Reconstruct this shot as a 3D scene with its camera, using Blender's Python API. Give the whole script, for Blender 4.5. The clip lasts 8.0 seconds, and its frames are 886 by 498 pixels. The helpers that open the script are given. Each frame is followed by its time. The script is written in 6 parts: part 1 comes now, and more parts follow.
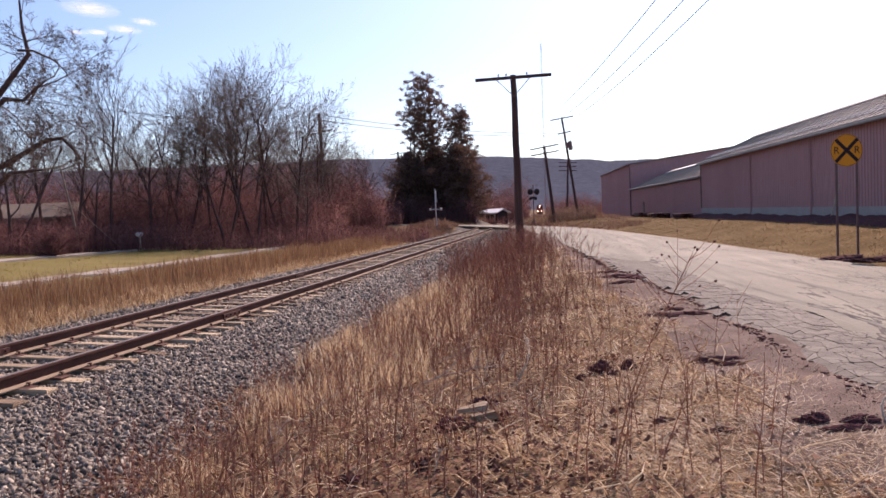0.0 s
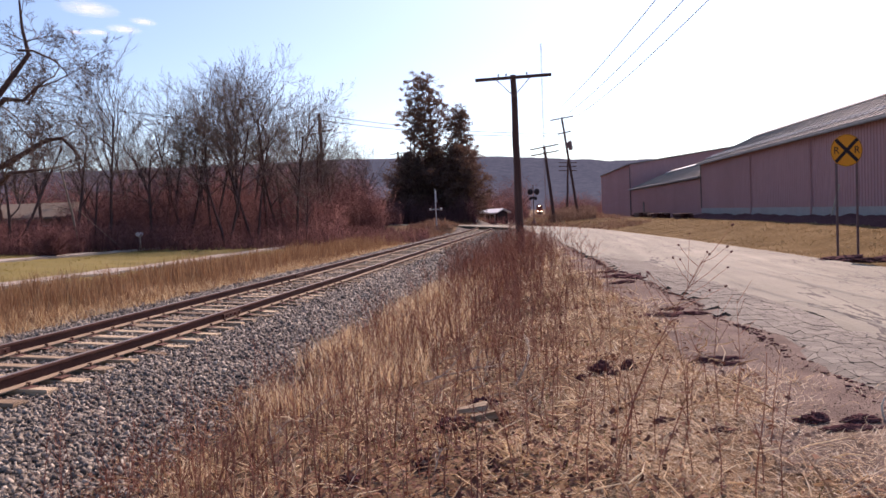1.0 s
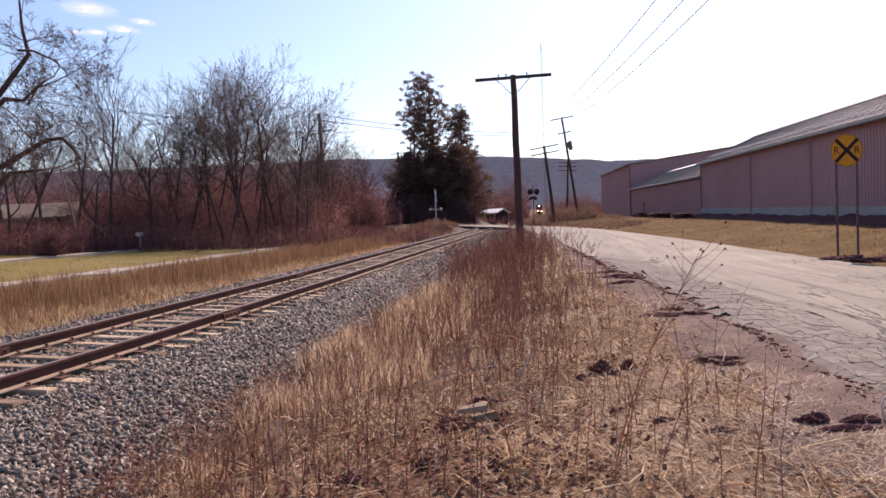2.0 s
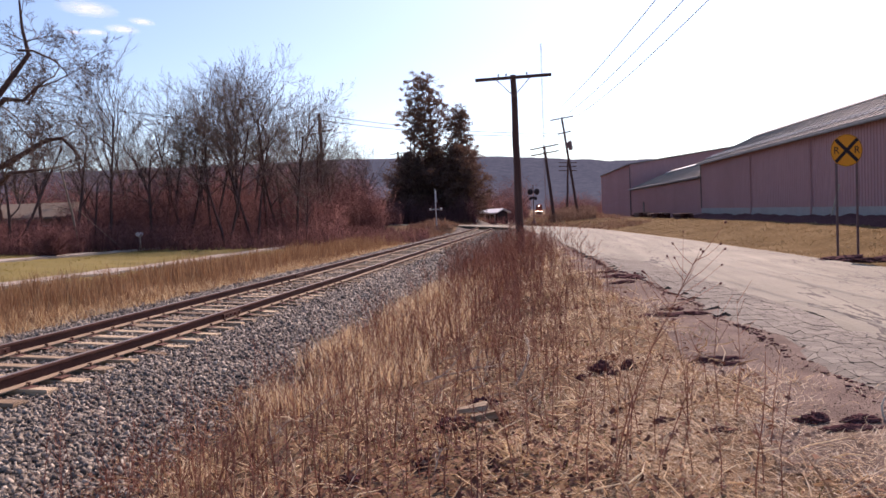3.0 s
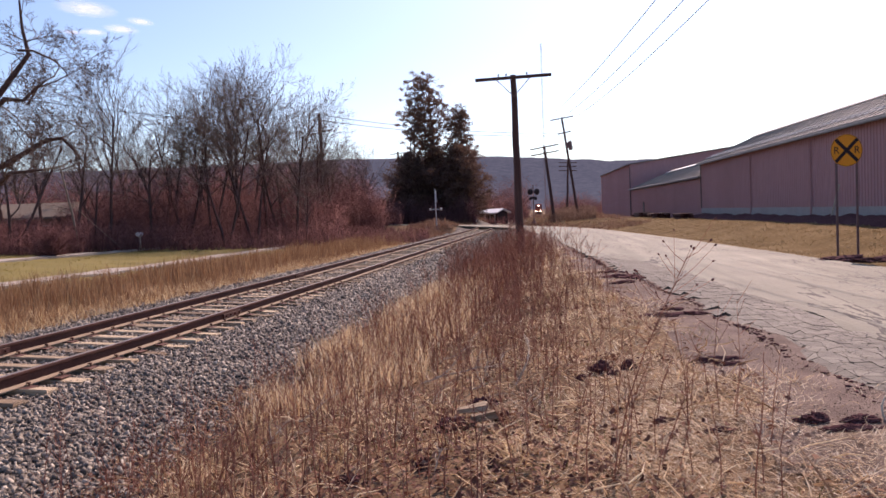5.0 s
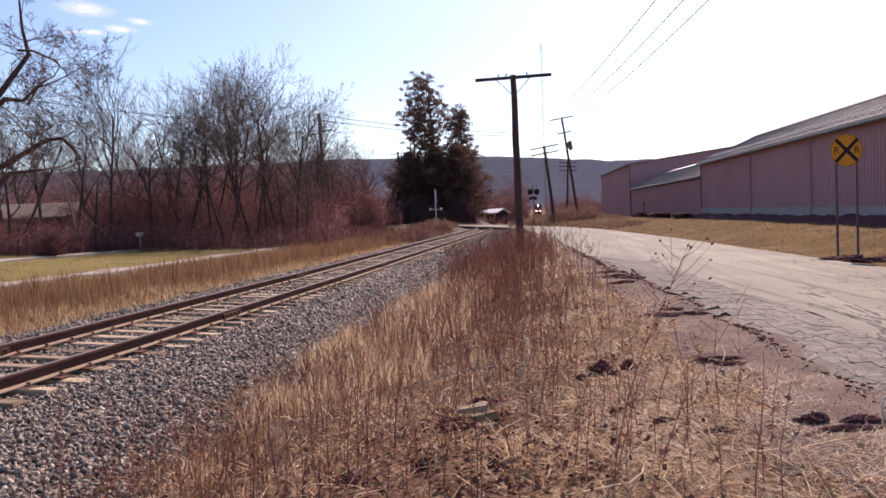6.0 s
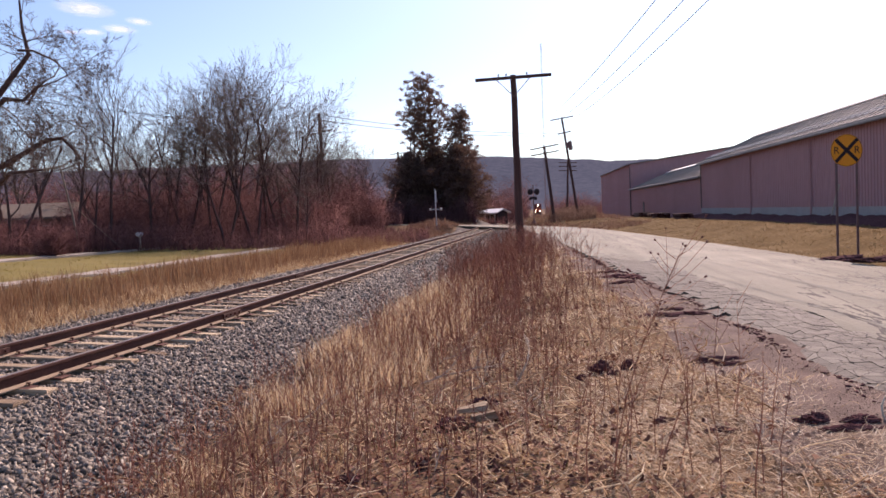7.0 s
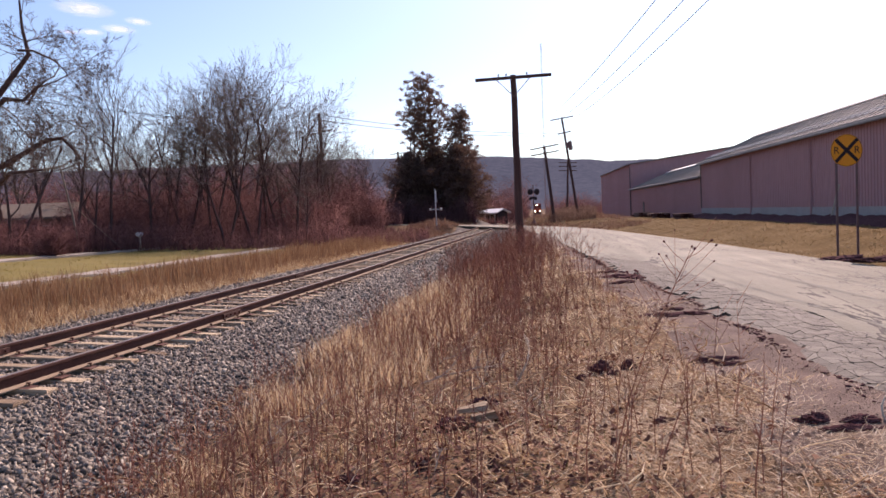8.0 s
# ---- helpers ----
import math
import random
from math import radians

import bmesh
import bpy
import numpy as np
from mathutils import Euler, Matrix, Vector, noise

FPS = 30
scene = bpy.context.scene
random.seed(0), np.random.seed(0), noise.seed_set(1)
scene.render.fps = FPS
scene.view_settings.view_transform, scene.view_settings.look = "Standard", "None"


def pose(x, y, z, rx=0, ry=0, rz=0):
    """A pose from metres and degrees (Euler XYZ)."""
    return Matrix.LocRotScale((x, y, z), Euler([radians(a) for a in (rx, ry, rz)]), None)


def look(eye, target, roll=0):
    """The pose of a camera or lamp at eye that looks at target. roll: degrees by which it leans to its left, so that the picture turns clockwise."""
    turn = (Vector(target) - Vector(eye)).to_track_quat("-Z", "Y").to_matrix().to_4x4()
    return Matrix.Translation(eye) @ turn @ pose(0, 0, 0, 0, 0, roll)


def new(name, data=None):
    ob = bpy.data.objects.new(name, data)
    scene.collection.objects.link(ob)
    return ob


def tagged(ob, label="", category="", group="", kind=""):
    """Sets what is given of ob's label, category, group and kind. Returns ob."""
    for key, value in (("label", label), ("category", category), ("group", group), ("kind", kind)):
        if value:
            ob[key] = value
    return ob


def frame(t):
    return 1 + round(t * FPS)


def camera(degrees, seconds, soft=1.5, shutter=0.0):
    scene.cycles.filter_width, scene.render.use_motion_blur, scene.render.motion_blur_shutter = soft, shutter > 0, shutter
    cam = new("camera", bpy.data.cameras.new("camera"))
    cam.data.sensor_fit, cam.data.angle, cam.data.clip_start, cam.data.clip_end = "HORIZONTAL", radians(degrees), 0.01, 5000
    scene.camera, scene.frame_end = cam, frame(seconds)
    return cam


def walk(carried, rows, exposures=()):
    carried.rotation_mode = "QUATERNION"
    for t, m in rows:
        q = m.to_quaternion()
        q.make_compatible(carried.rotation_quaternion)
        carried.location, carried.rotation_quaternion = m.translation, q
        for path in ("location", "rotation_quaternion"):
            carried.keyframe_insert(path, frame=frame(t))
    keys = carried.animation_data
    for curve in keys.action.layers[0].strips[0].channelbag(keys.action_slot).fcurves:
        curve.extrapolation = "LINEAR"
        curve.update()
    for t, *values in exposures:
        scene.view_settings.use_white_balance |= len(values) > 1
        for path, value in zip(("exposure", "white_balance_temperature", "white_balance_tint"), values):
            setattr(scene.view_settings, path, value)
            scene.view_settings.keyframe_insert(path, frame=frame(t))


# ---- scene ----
cam = camera(62.2, 8.0, soft=1.6)
YAW, DIP, ROLL = math.atan(216 / 1300), math.atan(63 / 1300), math.atan(0.045)
SIDE = Vector((math.cos(YAW), math.sin(YAW), 0))
EYE = Vector((0.0, 0.0, 1.84)) + SIDE * 0.067
AIM = EYE + Vector((-math.sin(YAW) * math.cos(DIP), math.cos(YAW) * math.cos(DIP), -math.sin(DIP)))
HELD = look(EYE, AIM, -math.degrees(ROLL))
walk(cam, [(0.0, HELD), (8.0, HELD)],
     exposures=[(0.0, 0.36, 6800, 34), (8.0, 0.36, 6800, 34)])

# ---- light: early spring sun ahead, slightly to the right ----
SUN_EL, SUN_AZ = radians(41), radians(12)
world = bpy.data.worlds.new("sky")
scene.world = world
world.use_nodes = True
wn = world.node_tree.nodes
sky = wn.new("ShaderNodeTexSky")
sky.sky_type = "NISHITA"
sky.sun_disc = False
sky.sun_elevation, sky.sun_rotation = SUN_EL, SUN_AZ
sky.air_density, sky.dust_density, sky.ozone_density = 1.0, 1.0, 0.5
wn["Background"].inputs["Strength"].default_value = 0.117
clear = wn.new("ShaderNodeMix")
clear.data_type, clear.blend_type = "RGBA", "MULTIPLY"
clear.inputs["Factor"].default_value = 1.0
clear.inputs["B"].default_value = (0.78, 1.0, 1.12, 1)
world.node_tree.links.new(sky.outputs[0], clear.inputs["A"])
world.node_tree.links.new(clear.outputs["Result"], wn["Background"].inputs["Color"])

sun_data = bpy.data.lights.new("sun", "SUN")
sun_data.energy, sun_data.angle, sun_data.color = 5.0, radians(0.55), (1.0, 0.85, 0.68)
sun = new("sun", sun_data)
SUN_DIR = Vector((math.sin(SUN_AZ) * math.cos(SUN_EL), math.cos(SUN_AZ) * math.cos(SUN_EL), math.sin(SUN_EL)))
sun.matrix_world = look(SUN_DIR * 200, (0, 0, 0))

# ---- materials ----


def mat(name, colors, scale=4.0, rough=0.85, bump=0.3, detail=6.0, metal=0.0, island=False, stretch=(1, 1, 1),
        spread=0.25, spec=0.3, through_light=0.0, fine=9.0, per_object=False):
    """Noise between the given colours at two scales, with bump; island: each loose piece takes its own tone."""
    m = bpy.data.materials.new(name)
    m.use_nodes = True
    nt = m.node_tree
    nd, lk = nt.nodes, nt.links
    b = nd["Principled BSDF"]
    co = nd.new("ShaderNodeTexCoord")
    mp = nd.new("ShaderNodeMapping")
    mp.inputs["Scale"].default_value = stretch
    lk.new(co.outputs["Object"], mp.inputs[0])
    n1, n2 = nd.new("ShaderNodeTexNoise"), nd.new("ShaderNodeTexNoise")
    for n, s in ((n1, scale), (n2, scale * fine)):
        n.inputs["Scale"].default_value = s
        n.inputs["Detail"].default_value = detail
        lk.new(mp.outputs[0], n.inputs["Vector"])
    mix = nd.new("ShaderNodeMath")
    mix.operation = "MULTIPLY_ADD"
    mix.inputs[1].default_value = 0.5
    lk.new(n2.outputs[0], mix.inputs[0])
    half = nd.new("ShaderNodeMath")
    half.operation = "MULTIPLY"
    half.inputs[1].default_value = 0.5
    lk.new(n1.outputs[0], half.inputs[0])
    lk.new(half.outputs[0], mix.inputs[2])
    value = mix.outputs[0]
    if island or per_object:
        g = nd.new("ShaderNodeNewGeometry") if island else nd.new("ShaderNodeObjectInfo")
        s = nd.new("ShaderNodeMath")
        s.operation = "MULTIPLY_ADD"
        s.inputs[1].default_value = 0.9 if island else 0.35
        lk.new(g.outputs["Random Per Island" if island else "Random"], s.inputs[0])
        t = nd.new("ShaderNodeMath")
        t.operation = "MULTIPLY_ADD"
        t.inputs[1].default_value = 0.25 if island else 0.7
        t.inputs[2].default_value = -0.07 if island else -0.02
        lk.new(value, t.inputs[0])
        lk.new(t.outputs[0], s.inputs[2])
        value = s.outputs[0]
    ramp = nd.new("ShaderNodeValToRGB")
    els = ramp.color_ramp.elements
    lo, hi = (0.0, 1.0) if island else (0.5 - spread, 0.5 + spread)
    while len(els) < len(colors):
        els.new(0.5)
    for i, c in enumerate(colors):
        els[i].position = lo + (hi - lo) * i / max(1, len(colors) - 1)
        els[i].color = (*c, 1)
    lk.new(value, ramp.inputs[0])
    lk.new(ramp.outputs[0], b.inputs["Base Color"])
    b.inputs["Roughness"].default_value = rough
    b.inputs["Metallic"].default_value = metal
    b.inputs["Specular IOR Level"].default_value = spec
    if bump:
        bp = nd.new("ShaderNodeBump")
        bp.inputs["Strength"].default_value = bump
        bp.inputs["Distance"].default_value = 0.03
        lk.new(mix.outputs[0], bp.inputs["Height"])
        lk.new(bp.outputs[0], b.inputs["Normal"])
    if through_light:
        tr = nd.new("ShaderNodeBsdfTranslucent")
        lk.new(ramp.outputs[0], tr.inputs[0])
        ms = nd.new("ShaderNodeMixShader")
        ms.inputs[0].default_value = through_light
        lk.new(b.outputs[0], ms.inputs[1])
        lk.new(tr.outputs[0], ms.inputs[2])
        lk.new(ms.outputs[0], nd["Material Output"].inputs[0])
    return m


def glow(name, color, strength):
    m = bpy.data.materials.new(name)
    m.use_nodes = True
    b = m.node_tree.nodes["Principled BSDF"]
    b.inputs["Base Color"].default_value = (*color, 1)
    b.inputs["Emission Color"].default_value = (*color, 1)
    b.inputs["Emission Strength"].default_value = strength
    return m


M_EARTH = mat("dead_grass_earth", [(0.034, 0.020, 0.014), (0.11, 0.07, 0.045), (0.22, 0.15, 0.092), (0.34, 0.25, 0.16)], 1.3, 0.95, 0.9, fine=22, spec=0.03)
M_LAWN = mat("spring_lawn", [(0.075, 0.066, 0.010), (0.15, 0.118, 0.022), (0.23, 0.175, 0.042)], 0.5, 0.9, 0.5, fine=30)
M_LANE = mat("pale_gravel_lane", [(0.25, 0.22, 0.185), (0.40, 0.36, 0.31)], 3, 0.9, 0.3)
M_BALLAST = mat("ballast_bed", [(0.025, 0.022, 0.020), (0.085, 0.075, 0.068), (0.17, 0.15, 0.135)], 6, 0.9, 1.0)
M_STONE = mat("ballast_stone", [(0.065, 0.055, 0.048), (0.15, 0.13, 0.112), (0.23, 0.20, 0.172), (0.29, 0.25, 0.20), (0.48, 0.43, 0.36)], 20, 0.85, 0.4, island=True)
M_ASPHALT = mat("worn_asphalt", [(0.094, 0.089, 0.068), (0.156, 0.148, 0.114), (0.222, 0.211, 0.164)], 0.6, 0.78, 0.9, fine=45, spec=0.27)


def crack(m, scale, width, mask_scale, mask_lo, mask_hi, wobble=0.25, stretch=(1, 1, 1), tone=(0.018, 0.014, 0.014)):
    """Adds a net of dark recessed cracks to a material, in patches."""
    nt = m.node_tree
    nd, lk = nt.nodes, nt.links
    b = nd["Principled BSDF"]
    co = nd.new("ShaderNodeTexCoord")
    mp = nd.new("ShaderNodeMapping")
    mp.inputs["Scale"].default_value = stretch
    lk.new(co.outputs["Object"], mp.inputs[0])
    wob = nd.new("ShaderNodeTexNoise")
    wob.inputs["Scale"].default_value = 3.0
    wob.inputs["Detail"].default_value = 5.0
    lk.new(mp.outputs[0], wob.inputs["Vector"])
    add = nd.new("ShaderNodeVectorMath")
    add.operation = "MULTIPLY_ADD"
    add.inputs[1].default_value = (wobble, wobble, wobble)
    lk.new(wob.outputs["Color"], add.inputs[0])
    lk.new(mp.outputs[0], add.inputs[2])
    vo = nd.new("ShaderNodeTexVoronoi")
    vo.feature = "DISTANCE_TO_EDGE"
    vo.inputs["Scale"].default_value = scale
    lk.new(add.outputs[0], vo.inputs["Vector"])
    ms = nd.new("ShaderNodeTexNoise")
    ms.inputs["Scale"].default_value = mask_scale
    lk.new(co.outputs["Object"], ms.inputs["Vector"])
    mr = nd.new("ShaderNodeMapRange")
    mr.inputs["From Min"].default_value, mr.inputs["From Max"].default_value = mask_lo, mask_hi
    mr.inputs["To Min"].default_value, mr.inputs["To Max"].default_value = 0.0, width
    lk.new(ms.outputs[0], mr.inputs["Value"])
    lt = nd.new("ShaderNodeMath")
    lt.operation = "LESS_THAN"
    lk.new(vo.outputs["Distance"], lt.inputs[0])
    lk.new(mr.outputs[0], lt.inputs[1])
    mx = nd.new("ShaderNodeMix")
    mx.data_type = "RGBA"
    old = b.inputs["Base Color"].links[0].from_socket
    lk.new(lt.outputs[0], mx.inputs["Factor"])
    lk.new(old, mx.inputs["A"])
    mx.inputs["B"].default_value = (*tone, 1)
    lk.new(mx.outputs["Result"], b.inputs["Base Color"])
    return m


def streaks(m, stretch, amount):
    """Long paler and darker bands worn along a surface."""
    nd, lk = m.node_tree.nodes, m.node_tree.links
    b = nd["Principled BSDF"]
    co, mp, no, mr, mx = (nd.new("ShaderNode" + k) for k in ("TexCoord", "Mapping", "TexNoise", "MapRange", "VectorMath"))
    mp.inputs["Scale"].default_value = stretch
    mp.inputs["Rotation"].default_value = (0, 0, radians(-4))
    no.inputs["Scale"].default_value, no.inputs["Detail"].default_value = 1.0, 7.0
    lk.new(co.outputs["Object"], mp.inputs[0])
    lk.new(mp.outputs[0], no.inputs["Vector"])
    lk.new(no.outputs[0], mr.inputs["Value"])
    mr.inputs["From Min"].default_value, mr.inputs["From Max"].default_value = 0.3, 0.7
    mr.inputs["To Min"].default_value, mr.inputs["To Max"].default_value = 1 - amount, 1 + amount
    mx.operation = "MULTIPLY"
    lk.new(b.inputs["Base Color"].links[0].from_socket, mx.inputs[0])
    lk.new(mr.outputs[0], mx.inputs[1])
    lk.new(mx.outputs[0], b.inputs["Base Color"])
    return m


streaks(M_ASPHALT, (2.4, 0.10, 1), 0.28)
crack(M_ASPHALT, 0.42, 0.012, 0.35, 0.38, 0.55, 0.9, stretch=(1.7, 0.32, 1))
crack(M_ASPHALT, 2.2, 0.019, 0.22, 0.44, 0.62, 0.35, stretch=(1.5, 0.6, 1))
M_EDGE = crack(mat("crazed_asphalt_edge", [(0.085, 0.075, 0.062), (0.135, 0.122, 0.102), (0.19, 0.172, 0.145)], 1.6, 0.80, 0.8, fine=40, per_object=True), 6.0, 0.03, 0.9, 0.3, 0.6, 0.3, stretch=(1.3, 0.8, 1))
M_SHOULDER = mat("gritty_shoulder", [(0.070, 0.050, 0.042), (0.165, 0.122, 0.102), (0.30, 0.235, 0.195)], 2.6, 0.95, 1.0, fine=24, spec=0.1)
M_BANKSOIL = mat("bank_turf", [(0.055, 0.036, 0.016), (0.13, 0.085, 0.036), (0.25, 0.185, 0.105)], 0.45, 0.95, 0.6, fine=20, spec=0.03)
M_DUSTY = mat("dusty_rail_foot", [(0.20, 0.14, 0.10), (0.36, 0.28, 0.20)], 4, 0.9, 0.2)
# The red in this tar stands in for the maroon cast of shade.
M_TAR = mat("dark_tar", [(0.032, 0.012, 0.012), (0.07, 0.030, 0.028)], 8, 0.95, 0.6, spec=0.05)
M_RAIL = mat("rusty_rail_steel", [(0.036, 0.013, 0.011), (0.080, 0.030, 0.023), (0.14, 0.06, 0.045)], 9, 0.75, 0.3, stretch=(1, 0.25, 1))
M_HEAD = mat("worn_rail_head", [(0.20, 0.15, 0.12), (0.36, 0.31, 0.27)], 6, 0.42, 0.05, metal=0.7, stretch=(4, 0.1, 4))
M_TIE = mat("weathered_tie", [(0.10, 0.065, 0.045), (0.32, 0.24, 0.16), (0.56, 0.45, 0.31)], 3.0, 0.95, 0.8, stretch=(0.5, 5, 5), per_object=True)
# Pole and bark are reddened to carry the maroon tint of shadows.
M_POLE = mat("creosoted_pole", [(0.034, 0.014, 0.013), (0.085, 0.042, 0.036), (0.14, 0.078, 0.062)], 2.5, 0.9, 0.6, stretch=(5, 5, 0.25))
M_BARK = mat("grey_brown_bark", [(0.042, 0.020, 0.019), (0.098, 0.055, 0.048), (0.18, 0.118, 0.10)], 3, 0.95, 0.7, stretch=(3, 3, 0.6))
# Twigs are paled in colour for bright sky bleeding round them.
M_TWIG = mat("bare_twigs", [(0.12, 0.083, 0.072), (0.26, 0.20, 0.167), (0.43, 0.355, 0.30)], 2, 0.9, 0.0, island=True, through_light=0.5)
M_OLDTWIG = mat("dark_old_twigs", [(0.06, 0.036, 0.031), (0.14, 0.095, 0.08), (0.25, 0.19, 0.155)], 2, 0.9, 0.0, island=True)
# Brush colour is raised to stand in for flare lifting its shadows.
M_BRUSH = mat("red_brown_brush", [(0.07, 0.026, 0.027), (0.145, 0.056, 0.054), (0.25, 0.12, 0.10)], 2, 0.95, 0.0, island=True)
# Needles are reddened and lifted for the same veiling flare.
M_NEEDLE = mat("dark_evergreen", [(0.085, 0.040, 0.036), (0.16, 0.096, 0.074), (0.26, 0.175, 0.115)], 2, 0.85, 0.0, island=True, through_light=0.5)
M_STRAW = mat("dry_straw", [(0.13, 0.06, 0.035), (0.32, 0.19, 0.105), (0.54, 0.39, 0.215), (0.78, 0.64, 0.40)], 2, 0.8, 0.0, island=True, through_light=0.48)
M_TALL = mat("tall_russet_grass", [(0.13, 0.056, 0.032), (0.27, 0.15, 0.080), (0.44, 0.30, 0.165)], 2, 0.85, 0.0, island=True, through_light=0.35)
# Veiling glare is put into this lighter, warmer stem colour.
M_STEM = mat("dry_weed_stem", [(0.17, 0.06, 0.046), (0.34, 0.15, 0.11), (0.54, 0.33, 0.23)], 2, 0.9, 0.0, island=True, through_light=0.45)
M_ROUGH = mat("rough_dull_grass", [(0.115, 0.060, 0.045), (0.24, 0.142, 0.10), (0.40, 0.27, 0.185)], 2, 0.9, 0.0, island=True, through_light=0.3)
# Siding is lightened in colour for flare over the shaded wall.
M_SIDING = mat("tan_metal_siding", [(0.36, 0.19, 0.19), (0.42, 0.225, 0.223), (0.48, 0.268, 0.262)], 0.25, 0.55, 0.03, fine=14, stretch=(1, 1, 0.3))
M_ROOF = mat("grey_metal_roof", [(0.20, 0.192, 0.182), (0.285, 0.27, 0.255)], 0.4, 0.8, 0.05, spec=0.15)
M_CONCRETE = mat("concrete", [(0.30, 0.26, 0.235), (0.45, 0.40, 0.36)], 1.2, 0.9, 0.3)
M_TRIM = mat("dark_trim", [(0.07, 0.05, 0.045), (0.11, 0.08, 0.07)], 2, 0.6, 0.05)
# Blue-grey of distance haze is mixed into the ridge's own colour.
M_HILL = mat("hazy_wooded_ridge", [(0.044, 0.053, 0.076), (0.086, 0.096, 0.125), (0.135, 0.146, 0.172)], 0.035, 1.0, 0.0, fine=3, spec=0.0, spread=0.34)
M_YELLOW = mat("faded_sign_yellow", [(0.80, 0.27, 0.012), (0.90, 0.34, 0.02)], 3, 0.5, 0.03)
# Black and post steel get red mixed in as their shadow tint.
M_BLACK = mat("flat_black", [(0.020, 0.009, 0.010), (0.036, 0.018, 0.019)], 3, 0.6, 0.05)
M_GALV = mat("dull_steel_post", [(0.15, 0.085, 0.08), (0.25, 0.155, 0.145)], 5, 0.7, 0.1, metal=0.1)
# Near white, so that metal roofs hold a sun glint in their colour.
M_GLINTROOF = mat("metal_roof_with_glint", [(0.60, 0.57, 0.54), (0.76, 0.73, 0.70)], 0.5, 0.4, 0.03, metal=0.2)
M_WHITE = mat("weathered_white_paint", [(0.55, 0.53, 0.50), (0.74, 0.72, 0.69)], 2, 0.6, 0.1)
M_PALEWOOD = mat("bleached_wood", [(0.40, 0.33, 0.25), (0.60, 0.52, 0.42)], 5, 0.9, 0.3)
M_WIRE = mat("weathered_wire", [(0.05, 0.05, 0.055), (0.09, 0.09, 0.095)], 3, 0.6, 0.0)
M_LOCO = mat("locomotive_paint", [(0.12, 0.022, 0.015), (0.20, 0.04, 0.025)], 1, 0.5, 0.05)
M_LAMP = glow("headlight_glow", (1.0, 0.80, 0.55), 17)
M_GLASS = mat("dark_window_glass", [(0.012, 0.012, 0.014), (0.02, 0.02, 0.024)], 1, 0.08, 0.0, spec=0.6)

# ---- mesh building ----


class Build:
    """Collects boxes, tubes, plates and quads into one mesh."""

    def __init__(self):
        self.v, self.f = [], []

    def raw(self, verts, faces):
        n = len(self.v)
        self.v += [tuple(p) for p in verts]
        self.f += [tuple(i + n for i in q) for q in faces]
        return self

    def box(self, c, s, m=None, bevel=0.0, jitter=0.0):
        hx, hy, hz = (a / 2 for a in s)
        if bevel:
            b = min(bevel, hx * 0.6, hy * 0.6, hz * 0.6)
            pts = [(sx * (hx - b), sy * (hy - b), -hz) for sx, sy in ((-1, -1), (1, -1), (1, 1), (-1, 1))]
            rings = [pts, [(sx * hx, sy * hy, -hz + b) for sx, sy in ((-1, -1), (1, -1), (1, 1), (-1, 1))],
                     [(sx * hx, sy * hy, hz - b) for sx, sy in ((-1, -1), (1, -1), (1, 1), (-1, 1))],
                     [(sx * (hx - b), sy * (hy - b), hz) for sx, sy in ((-1, -1), (1, -1), (1, 1), (-1, 1))]]
            vs = [p for r in rings for p in r]
            fs = [(3, 2, 1, 0), (12, 13, 14, 15)]
            for k in range(3):
                fs += [(4 * k + i, 4 * k + (i + 1) % 4, 4 * k + 4 + (i + 1) % 4, 4 * k + 4 + i) for i in range(4)]
        else:
            vs = [(sx * hx, sy * hy, sz * hz) for sz in (-1, 1) for sx, sy in ((-1, -1), (1, -1), (1, 1), (-1, 1))]
            fs = [(3, 2, 1, 0), (4, 5, 6, 7)] + [(i, (i + 1) % 4, 4 + (i + 1) % 4, 4 + i) for i in range(4)]
        out = []
        for p in vs:
            p = Vector(p)
            if jitter:
                p += Vector((random.uniform(-1, 1), random.uniform(-1, 1), random.uniform(-1, 1))) * jitter
            out.append((m @ p if m else p) + Vector(c))
        return self.raw(out, fs)

    def tube(self, pts, radii, n=6, caps=True):
        pts = [Vector(p) for p in pts]
        if not hasattr(radii, "__len__"):
            radii = [radii] * len(pts)
        base = len(self.v)
        side = None
        for i, p in enumerate(pts):
            d = (pts[min(i + 1, len(pts) - 1)] - pts[max(i - 1, 0)])
            d = d.normalized() if d.length > 1e-9 else Vector((0, 0, 1))
            if side is None:
                side = d.orthogonal().normalized()
            side = (side - d * side.dot(d))
            side = side.normalized() if side.length > 1e-6 else d.orthogonal().normalized()
            up = d.cross(side)
            for k in range(n):
                a = 2 * math.pi * k / n
                self.v.append(tuple(p + (side * math.cos(a) + up * math.sin(a)) * radii[i]))
        for i in range(len(pts) - 1):
            for k in range(n):
                a, b = base + i * n + k, base + i * n + (k + 1) % n
                self.f.append((a, b, b + n, a + n))
        if caps:
            self.f.append(tuple(base + k for k in reversed(range(n))))
            self.f.append(tuple(base + (len(pts) - 1) * n + k for k in range(n)))
        return self

    def sweep(self, profile, path, closed=True):
        """A profile of (across, up) carried along a path of points on the ground plan."""
        path = [Vector(p) for p in path]
        base, n = len(self.v), len(profile)
        for i, p in enumerate(path):
            d = path[min(i + 1, len(path) - 1)] - path[max(i - 1, 0)]
            r = Vector((d.y, -d.x, 0)).normalized()
            self.v += [tuple(p + r * a + Vector((0, 0, h))) for a, h in profile]
